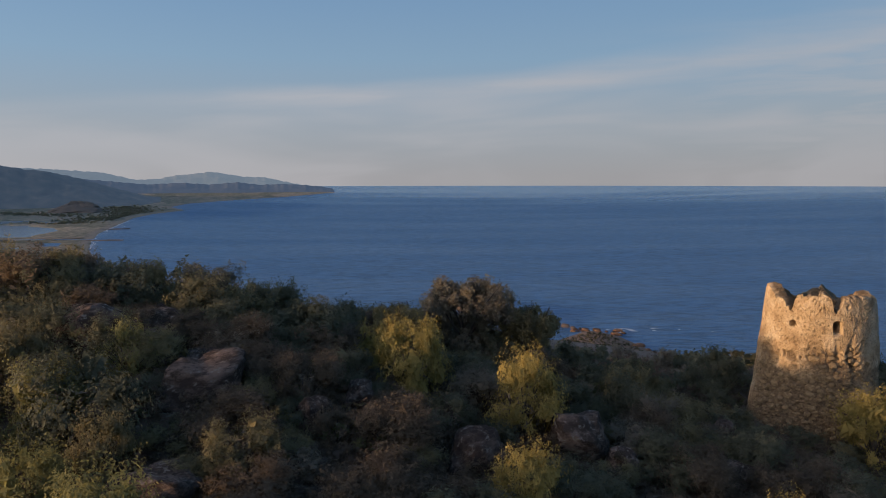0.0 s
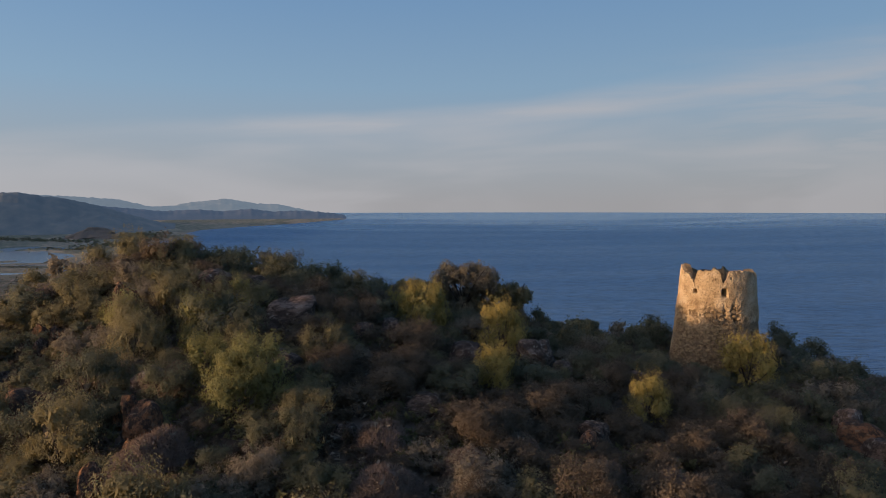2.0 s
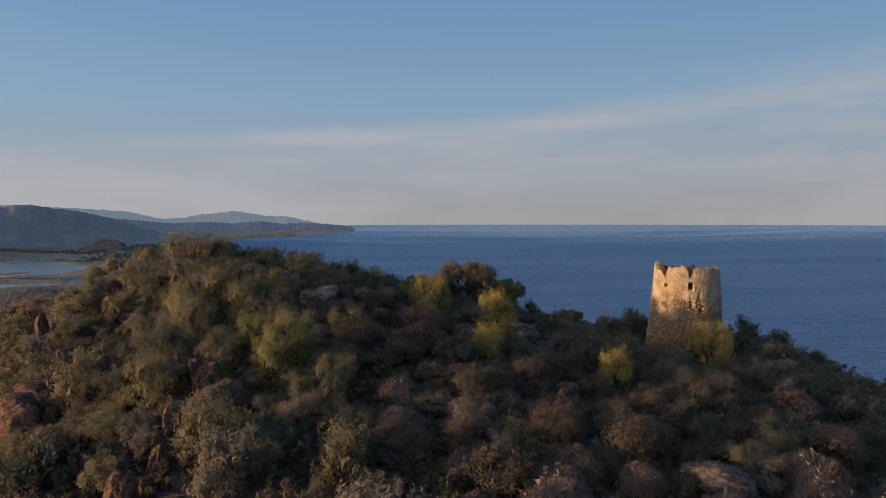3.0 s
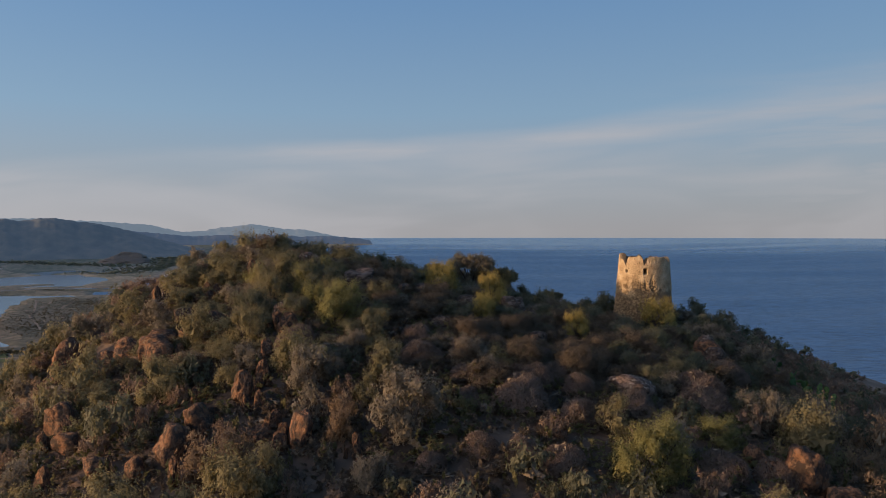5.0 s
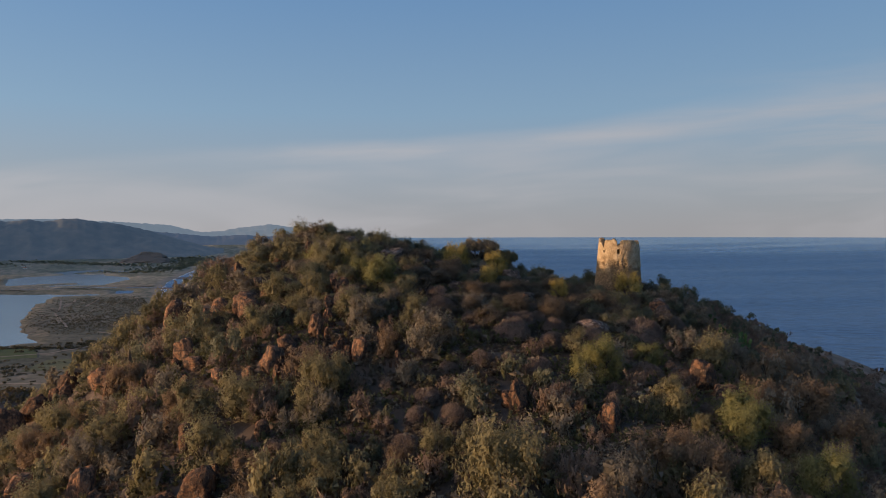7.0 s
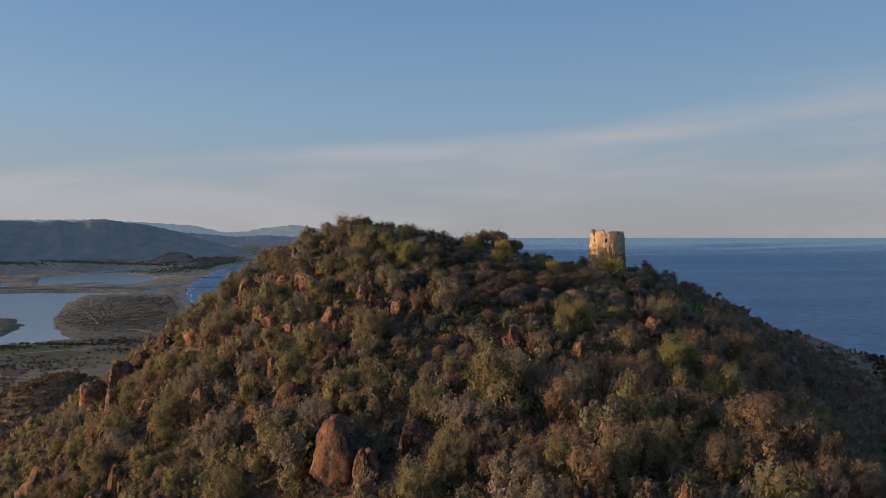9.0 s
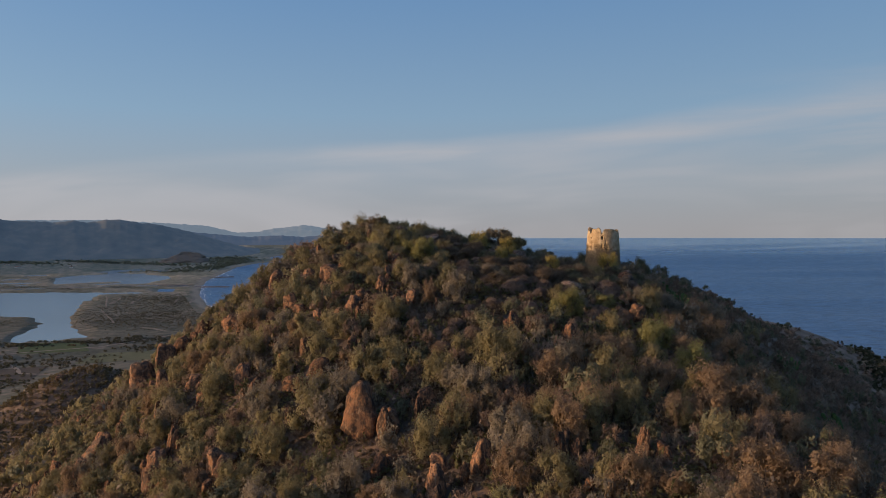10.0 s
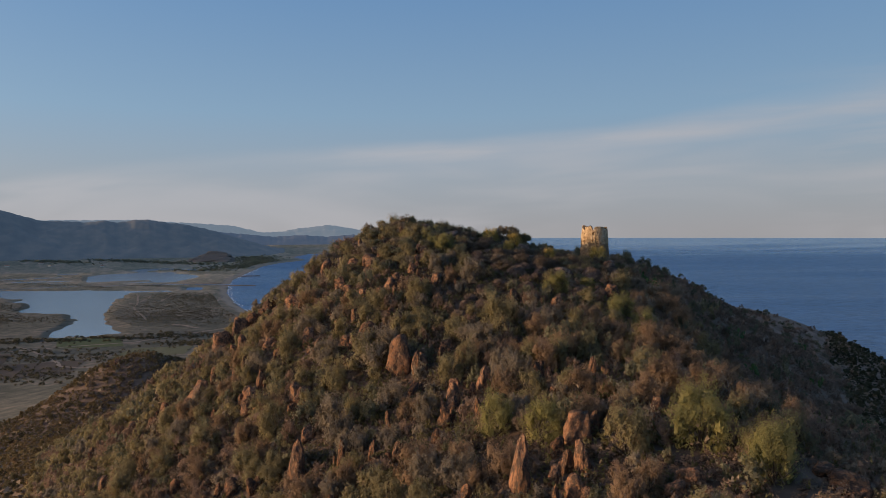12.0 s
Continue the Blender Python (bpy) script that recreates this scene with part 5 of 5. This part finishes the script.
# the hilltop: each shrub by itself
rock_spots.append((TX - 1.5, TY - 2.0, 8.0))
T = jitter_grid(-27, 27.5, 7.5, 42, 2.0, 19)
T = T[clear(T, 0.55)]
kind, size, tall, _ = shares(T, 76)
g = random.Random(8)
dusty = np.random.default_rng(66).uniform(0, 1, len(T)) < 0.75 * np.exp(-(T[:, 0] / 12) ** 2 - ((T[:, 1] - 15) / 8) ** 2)
kind = np.where(dusty, 0, kind)
for (x, y), k, s, t in zip(T, kind, size, tall):
    if hides_rock(x, y, 1.1 * s):
        # low plants before the stones and the bright shrubs
        shrub(("brown", "dark", "brown", "olive")[k], float(x), float(y), float(2.0 * s), float(0.75 * s), g)
        continue
    shrub(("brown", "dark", "grey", "olive")[k], float(x), float(y), float(2.75 * s), float((1.3 if y >= 29 else 1.45) * s * t), g)

# larger rounded bushes standing out on the slopes
B = jitter_grid(-50, 36, -74, 8, 3.8, 23)
B = B[(B[:, 0] > -80 - B[:, 1] * 0.9 - 8)]
B = B[clear(B, 1.0)]
kind, size, tall, _ = shares(B, 75)
g = random.Random(9)
for (x, y), k, s in zip(B, kind, size):
    w = float(3.15 * s)
    if not hides_rock(x, y, 0.5 * w):
        shrub(("tawny", "olive", "grey", "olive" if x < 4 else "tawny")[k], float(x), float(y), w, 0.70 * w, g)
        taken.append((x, y, 0.42 * w))

# the slopes
P = jitter_grid(-112, 92, -76, 100, 1.9, 21)
x, y = P[:, 0], P[:, 1]
P = P[(y < np.where(x < -18, 45, 50 + np.maximum(0, x - 5) * 1.1)) & (x > -112 + np.maximum(0, 30 - y) * 0.72) & (x < 64 + np.maximum(0, y) * 0.3 + np.minimum(0, y) * 0.25)]
P = P[clear(P)]
P = P[[not hides_rock(a, c, 1.2) for a, c in P]]
kind, size, tall, bare = shares(P, 77)
size = size * np.random.default_rng(72).choice([0.6, 0.85, 1.0, 1.15, 1.35], len(P), p=[0.2, 0.2, 0.25, 0.2, 0.15])
tall = tall * np.where(P[:, 1] > 24, 1.0, 1.45)
close = (np.abs(P[:, 0]) < 27) & (P[:, 1] > 8) & (P[:, 1] < 42)
edge = (P[:, 0] < -48) | (P[:, 0] > 36) | (P[:, 1] > 56)


def low_bushes(k, rich):
    """Six bushes of a kind, finer for the near slope."""
    n, f = (760, 0.74) if rich else (250, 1.25)
    if k == 0:
        return [np.concatenate([leaves(n, 0.070 * f, 310 + i, 10, spread=0.60, lobe=0.42, up=0.7, long=1.9, loose=0.42, fine=0), core(310 + i, 0.7, 0.6)]) for i in range(6)]
    lobes, up, long, loose, leaf = ((10, 0.5, 1.1, 0.3, 0.090), (10, 0.7, 1.3, 0.32, 0.084), (11, 0.6, 1.1, 0.3, 0.090))[k - 1]
    return [np.concatenate([leaves(n, leaf * f, 310 + 10 * k + i, lobes, spread=0.60, lobe=0.44, up=up, long=long, loose=loose, fine=0), core(310 + 10 * k + i, 0.75, 0.55)]) for i in range(6)]


for k, (nm, mt, lb) in enumerate((("dry_scrub", M_DRY2, "dry brown leafless scrub covering the hillside"), ("dark_scrub", M_DARK, "dark evergreen scrub covering the hillside"),
                                  ("grey_scrub", M_GREY, "grey-green aromatic scrub covering the hillside"), ("olive_scrub", M_GREEN, "olive-green low scrub covering the hillside"))):
    for rich in (True, False):
        w = (kind == k) & ~bare & ~close & (edge != rich)
        spread(nm, mt, low_bushes(k, rich), P[w], size[w] * (0.85 if k == 0 else 1.0), tall[w], lb, 400 + k)
# undergrowth between the shrubs of the hilltop
U = jitter_grid(-30, 30, 6.5, 43, 1.12, 79)
U = U[np.hypot(U[:, 0] - TX, U[:, 1] - TY) > 3.9]
for a, c, w in rock_spots:
    U = U[np.hypot(U[:, 0] - a, U[:, 1] - c) > 0.36 * w]
gg = np.random.default_rng(80)
us, ut = gg.uniform(0.75, 1.25, len(U)), gg.uniform(0.6, 1.05, len(U))
pick = patch_noise(U[:, 0], U[:, 1], 6.0, 5.5) + gg.uniform(-0.4, 0.4, len(U))
UNDER = [np.concatenate([leaves(360, 0.060, 380 + i, 14, flat=0.7, spread=0.72, lobe=0.32, up=0.8, long=1.8, loose=0.6, fine=0), core(380 + i, 0.6, 0.45)]) for i in range(6)]
for nm, mt, w, lb in (("undergrowth", M_UNDER, pick < 0.22, "low brown undergrowth between the shrubs"), ("green_undergrowth", M_SPRIG, pick >= 0.22, "low dark green undergrowth between the shrubs")):
    spread(nm, mt, UNDER, U[w], us[w], ut[w], lb, 430)
# the same, smaller, on the slope below
U = jitter_grid(-58, 66, -74, 7, 1.35, 83)
U = np.concatenate([U, jitter_grid(30, 72, 7, 60, 1.6, 84)])
U = U[(U[:, 0] < 30) | (np.random.default_rng(85).uniform(0, 1, len(U)) < 0.75)]
U = U[(U[:, 0] > -80 - U[:, 1] * 0.9 - 12)]
for a, c, w in rock_spots:
    U = U[np.hypot(U[:, 0] - a, U[:, 1] - c) > 0.36 * w]
us, ut = gg.uniform(0.85, 1.45, len(U)), gg.uniform(0.6, 1.0, len(U))
UNDER = [np.concatenate([leaves(150, 0.090, 390 + i, 10, flat=0.7, spread=0.70, lobe=0.34, up=0.8, long=1.6, loose=0.6, fine=0), core(390 + i, 0.6, 0.45)]) for i in range(6)]
pick = patch_noise(U[:, 0], U[:, 1], 7.0, 2.5) + gg.uniform(-0.4, 0.4, len(U))
for nm, mt, w, lb in (("dry_tussocks", M_DRY2, U[:, 0] > 20 + 10 * pick, "low dry tussocks and dead twigs on the bare eastern flank"), ("slope_undergrowth", M_UNDER, (pick < 0.1) & (U[:, 0] <= 20 + 10 * pick), "low brown undergrowth between the bushes of the slope"), ("green_undergrowth", M_SPRIG, (pick >= 0.1) & (U[:, 0] <= 20 + 10 * pick), "low dark green undergrowth between the bushes of the slope")):
    spread(nm, mt, UNDER, U[w], us[w], ut[w], lb, 431)

# small upright sprigs between the bushes
P2 = jitter_grid(-62, 44, -72, 8, 1.5, 31)
P2 = P2[clear(P2, 0.6) & (P2[:, 0] > -80 - P2[:, 1] * 0.9 - 12)]
gg = np.random.default_rng(78)
w = gg.uniform(0, 1, len(P2)) < 0.5
SPRIG = [np.concatenate([leaves(46, 0.13, 350 + i, 4, flat=1.3, spread=0.4, lobe=0.35, up=1.2, long=1.7, fine=0), core(350 + i, 0.5, 0.25)]) for i in range(6)]
spread("sprigs", M_SPRIG, SPRIG, P2[w], gg.uniform(0.5, 0.95, w.sum()), gg.uniform(0.9, 1.5, w.sum()), "low leafy sprigs between the bushes", 420)

# farther slopes
FARB = [np.concatenate([leaves(62, 0.23, 360 + i, 9, spread=0.70, lobe=0.36, fine=0), core(360 + i, 0.75, 0.8)]) for i in range(6)]
Q = jitter_grid(-290, -60, -60, 225, 2.9, 41)
mid = -128 - (Q[:, 1] - 50) * 0.45
Q = Q[(np.abs(Q[:, 0] - mid) < 66) & ((Q[:, 0] < -110 + np.maximum(0, 30 - Q[:, 1]) * 0.72) | (Q[:, 1] > 45))]
Q2 = jitter_grid(44, 150, -70, 170, 2.9, 43)
Q2 = Q2[(Q2[:, 0] > 63 + np.maximum(0, Q2[:, 1]) * 0.3 + np.minimum(0, Q2[:, 1]) * 0.25) | (Q2[:, 1] > 52 + Q2[:, 0] * 1.05)]
Q4 = jitter_grid(-84, 64, -150, -75, 3.3, 47)
Q3 = jitter_grid(60, 320, 660, 955, 6.0, 45)
Q3 = Q3[inland(Q3[:, 0], Q3[:, 1]) > 7]
for nm, mt, q, sd in (("west_scrub", M_FAR, Q, 51), ("east_scrub", M_FAR2, Q2, 52), ("lower_scrub", M_FAR, Q4, 54), ("shore_scrub", M_FAR2, Q3, 53)):
    gg = np.random.default_rng(sd)
    q = q[gg.uniform(0, 1, len(q)) < 0.88]
    spread(nm, mt, FARB, q, gg.uniform(1.2, 2.6, len(q)) * (1.3 if sd == 53 else 1.0), gg.uniform(0.7, 1.1, len(q)), "mixed dense scrub on the lower slopes", sd)


# ---- the plain ----
TREEB = [np.concatenate([leaves(20, 0.45, 370 + i, 5, fine=0), core(370 + i, 0.8, 0.85)]) for i in range(5)]


def grove(name, centres, radii, n, size, mat, label, seed):
    gg = np.random.default_rng(seed)
    pts = []
    for (x, y), (rx, ry) in zip(centres, radii):
        pts.append(np.array([x, y]) + gg.normal(size=(n, 2)) * np.array([rx, ry]) * 0.5)
    p = np.concatenate(pts)
    far = waters(p[:, 0], p[:, 1]) > 6
    p = p[far & (inland(p[:, 0], p[:, 1]) > 40)]
    spread(name, mat, TREEB, p, gg.uniform(0.6, 1.3, len(p)) * size, gg.uniform(0.8, 1.2, len(p)), label, seed, "trees")


grove("shore_trees", [(-800, 1085), (-700, 1130), (-620, 1040), (-900, 1040), (-1000, 1010)], [(90, 16), (80, 40), (70, 45), (80, 20), (90, 25)], 150, 3.2, M_PLAIN, "rows of poplars and bushes along the lagoon", 81)
grove("plain_trees", [(-1000, 1600), (-950, 1800), (-900, 1480), (-1080, 1850), (-820, 1400), (-1300, 1300), (-1450, 1350)], [(220, 200), (160, 160), (160, 200), (160, 120), (200, 160), (220, 80), (200, 90)], 1100, 1.6, M_PLAIN, "dark bushes scattered over the flat ground by the lagoon", 82)
grove("marsh_scrub", [(-1800, 2300), (-1700, 2060), (-1950, 2150), (-1560, 2040), (-1420, 2130), (-1500, 1560), (-1400, 1500)], [(160, 130), (160, 60), (160, 120), (140, 22), (120, 26), (120, 60), (140, 60)], 420, 1.3, M_PLAIN, "low dark marsh scrub between the lagoons", 85)
grove("farm_trees", [(-850, 870), (-780, 760), (-720, 900), (-950, 930), (-640, 700)], [(200, 40), (160, 60), (120, 90), (160, 30), (160, 60)], 150, 2.8, M_PLAIN, "hedges and trees between the fields", 83)
grove("wood", [(-1420, 2850), (-1500, 2700), (-1380, 3000), (-1450, 3150), (-1500, 3300), (-1700, 2950), (-2000, 2950), (-2300, 2800)], [(120, 120), (100, 60), (70, 160), (120, 120), (120, 120), (200, 60), (260, 60), (260, 60)], 240, 5.0, M_PINE, "dark pine wood behind the beach", 84)


def ribbon(name, pts, width, mat, label, category, lift=0.5, kind="structure"):
    """A narrow sheet along a line on the ground."""
    pts = np.array(pts, float)
    t = np.linspace(0, len(pts) - 1, 24 * (len(pts) - 1) + 1)
    c = np.stack([np.interp(t, np.arange(len(pts)), pts[:, i]) for i in range(2)], -1)
    d = np.gradient(c, axis=0)
    d /= np.linalg.norm(d, axis=1)[:, None]
    n = np.stack([-d[:, 1], d[:, 0]], -1)
    c = c + n * (width * 0.4 * np.sin(t * 5))[:, None]
    k = np.array([-0.5, 0.0, 0.5])[:, None, None] * width
    q = c[None] + n[None] * k
    z = ground_z(q[..., 0], q[..., 1]) + lift
    return tagged(new(name, grid_mesh(name, q[..., 0], q[..., 1], z, mat)), label, category, kind=kind)


ribbon("road_1", [(-1262, 1876), (-1170, 1740), (-1080, 1579), (-904, 1346)], 5, M_TRACK, "pale dirt track across the flat scrub", "track")
ribbon("road_10", [(-2100, 1700), (-1769, 1918), (-1648, 2026), (-1503, 2116), (-1348, 2210), (-1180, 2262)], 13, M_TRACK, "pale sandy causeway between the lagoons", "track", 2.2)
ribbon("road_2", [(-800, 1281), (-716, 1238)], 10, M_TRACK, "pale dirt track by the fields", "track")
ribbon("road_3", [(-1050, 800), (-880, 930), (-741, 1040), (-680, 1180), (-640, 1300)], 7, M_TRACK, "farm lane between fields", "track")
ribbon("road_4", [(-900, 960), (-780, 880), (-700, 800), (-560, 760)], 6, M_TRACK, "farm lane between fields", "track")
for i, (x, y) in enumerate([(-1200, 1850), (-1150, 1870), (-1090, 1900), (-1040, 1900), (-990, 1890)]):
    ribbon("road_%d" % (5 + i), [(x, y), (x + 60, y - 140)], 7, M_TRACK, "short pale furrow in the scrub", "track")


def field(name, corners, mat, label, rows=0):
    c = np.array(corners, float)
    s, t = np.meshgrid(np.linspace(0, 1, 14), np.linspace(0, 1, 14), indexing="ij")
    q = sum(w[..., None] * c[k] for k, w in enumerate(((1 - s) * (1 - t), s * (1 - t), s * t, (1 - s) * t)))
    tagged(new(name, grid_mesh(name, q[..., 0], q[..., 1], ground_z(q[..., 0], q[..., 1]) + 0.35, mat)), label, "field", kind="structure")


field("field_1", [(-911, 1066), (-789, 1082), (-730, 1000), (-830, 960)], M_VINE, "green orchard field by the lagoon")
field("field_2", [(-1000, 860), (-860, 900), (-800, 800), (-930, 740)], M_PLOUGH, "brown ploughed field")
field("field_3", [(-850, 800), (-700, 860), (-640, 740), (-780, 670)], M_PLOUGH, "brown ploughed field")
field("field_4", [(-700, 980), (-600, 1000), (-560, 900), (-670, 870)], M_VINE2, "pale green meadow at the hill's foot")
field("field_5", [(-1300, 960), (-1120, 1010), (-1000, 900), (-1200, 820)], M_PLOUGH, "brown ploughed field")


def breakwater(x0, y0, x1, y1, width, label, seed):
    g = np.random.default_rng(seed)
    t = np.linspace(0, 1, 60)
    c = np.stack([x0 + (x1 - x0) * t, y0 + (y1 - y0) * t], -1)
    n = np.array([-(y1 - y0), x1 - x0]) / math.hypot(x1 - x0, y1 - y0)
    k = np.array([-1, -0.5, -0.2, 0.2, 0.5, 1.0])
    hgt = np.array([-2.5, 1.0, 2.6, 2.6, 1.0, -2.5])
    q = c[None] + n[None, None] * (k[:, None] * width * g.uniform(0.8, 1.2, (6, 60)))[..., None]
    z = SEA + bowl(np.hypot(q[..., 0], q[..., 1])) + hgt[:, None] * g.uniform(0.7, 1.3, (6, 60))
    tagged(new("breakwater", grid_mesh("breakwater", q[..., 0], q[..., 1], z, M_MOUND, smooth=False)), label, "breakwater")


breakwater(-1150, 2200, -1028, 2226, 9, "low stone breakwater at the channel mouth", 91)
breakwater(-1285, 2505, -1155, 2557, 8, "low stone breakwater off the beach", 92)

# rocky red mound on the plain
mm = boulder_mesh("mound", 300, 4, 4, M_MOUND, 0.62, 0.20, 0.05)
mound = tagged(new("rocky_mound", mm), "bare reddish rocky mound rising from the plain", "hill")
mound.location, mound.scale, mound.rotation_euler = (-1640, 3120, gz(-1640, 3120) - 18), (300, 200, 66), (0, 0, 0.4)

# surf along the beach
gg = np.random.default_rng(95)
SV = []
cpts = np.array(COAST[14:22], float)
run = np.concatenate([[0], np.cumsum(np.hypot(*np.diff(cpts, axis=0).T))])
for line, gap in ((2, -0.05), (9, 0.10), (20, 0.24), (36, 0.38)):
    for q in np.arange(120, run[-1] - 60, 7.0):
        if noise.noise(Vector((q / 60, line * 0.37, 2.2))) + gg.uniform(-0.2, 0.2) < gap:
            continue
        a, b = (np.array([np.interp(w, run, cpts[:, 0]), np.interp(w, run, cpts[:, 1])]) for w in (q, q + gg.uniform(6, 11)))
        d = (b - a) / np.linalg.norm(b - a)
        n = np.array([d[1], -d[0]])
        o = line + 3.5 * noise.noise(Vector((q / 25, line, 0.3))) - 9 * math.sin(a[0] / 41) * math.sin(a[1] / 33)
        a, b, w2 = a + n * o, b + n * (o + gg.uniform(-1, 1)), gg.uniform(0.8, 2.6) * (1.4 if line < 10 else 1.0)
        for q2 in (a, b, b + n * w2, a, b + n * w2, a + n * w2):
            SV.append((q2[0], q2[1], SEA - 0.3 + float(bowl(math.hypot(q2[0], q2[1])))))
for i in range(40):
    a = np.array([235 + gg.normal() * 34, 955 + gg.normal() * 8]) if i < 26 else np.array([256 + gg.normal() * 10, 812 + gg.normal() * 14])
    for q in ((0, 0), (gg.uniform(3, 12), gg.uniform(-2, 2)), (gg.uniform(2, 7), gg.uniform(2, 6))):
        SV.append((a[0] + q[0], a[1] + q[1], SEA - 0.3))
tagged(new("surf", tri_mesh("surf", np.array(SV), M_FOAM)), "white surf breaking along the beach", "surf", kind="stuff")

# rocks at the foot of the headland
g = random.Random(97)
for i in range(26):
    u = g.random()
    x, y = (236 - 60 * u + g.gauss(0, 7), 925 + 28 * u + g.gauss(0, 6)) if i < 16 else (266 - 26 * u + g.gauss(0, 4), 760 + 110 * u)
    w = g.uniform(5, 17)
    ob = new("sea_rock", ROUND[i % 9])
    ob.location, ob.scale, ob.rotation_euler = (x, y, SEA - 1.5), (w, w * 0.7, 2.2 + w * 0.12), (0, 0, i * 1.3)
    tagged(ob, "brown coastal rock washed by surf", "rock", "coastal rocks")


# ---- farmhouses far off on the plain ----
def house(x, y, w, turn, seed):
    e = thing("house", (x, y, gz(x, y) - 0.3), "small pale farmhouse far off on the plain", "house", "farmhouses", turn)
    h, d = 4.5, w * 0.6
    bm = bmesh.new()
    bmesh.ops.create_cube(bm, size=1.0)
    for v in bm.verts:
        v.co = Vector((v.co.x * w, v.co.y * d, (v.co.z + 0.5) * h))
    me = bpy.data.meshes.new("wall")
    bm.to_mesh(me)
    bm.free()
    me.materials.append(M_LIME)
    part("wall", me, e)
    v = [(-w * .54, -d * .58, h), (w * .54, -d * .58, h), (w * .54, d * .58, h), (-w * .54, d * .58, h), (-w * .54, 0, h + 2), (w * .54, 0, h + 2)]
    me = bpy.data.meshes.new("roof")
    me.from_pydata(v, [], [(0, 1, 5, 4), (2, 3, 4, 5), (0, 4, 3), (1, 2, 5), (3, 2, 1, 0)])
    me.materials.append(M_TILE)
    part("roof", me, e, "red tiled roof")


for i, (x, y, w) in enumerate([(-2420, 2480, 22), (-2300, 2560, 18), (-2150, 2640, 24), (-2000, 2760, 20), (-2480, 2380, 16), (-1950, 2700, 14), (-2250, 2700, 18), (-1120, 930, 10), (-980, 790, 10)]):
    house(x, y, w, i * 0.7, i)
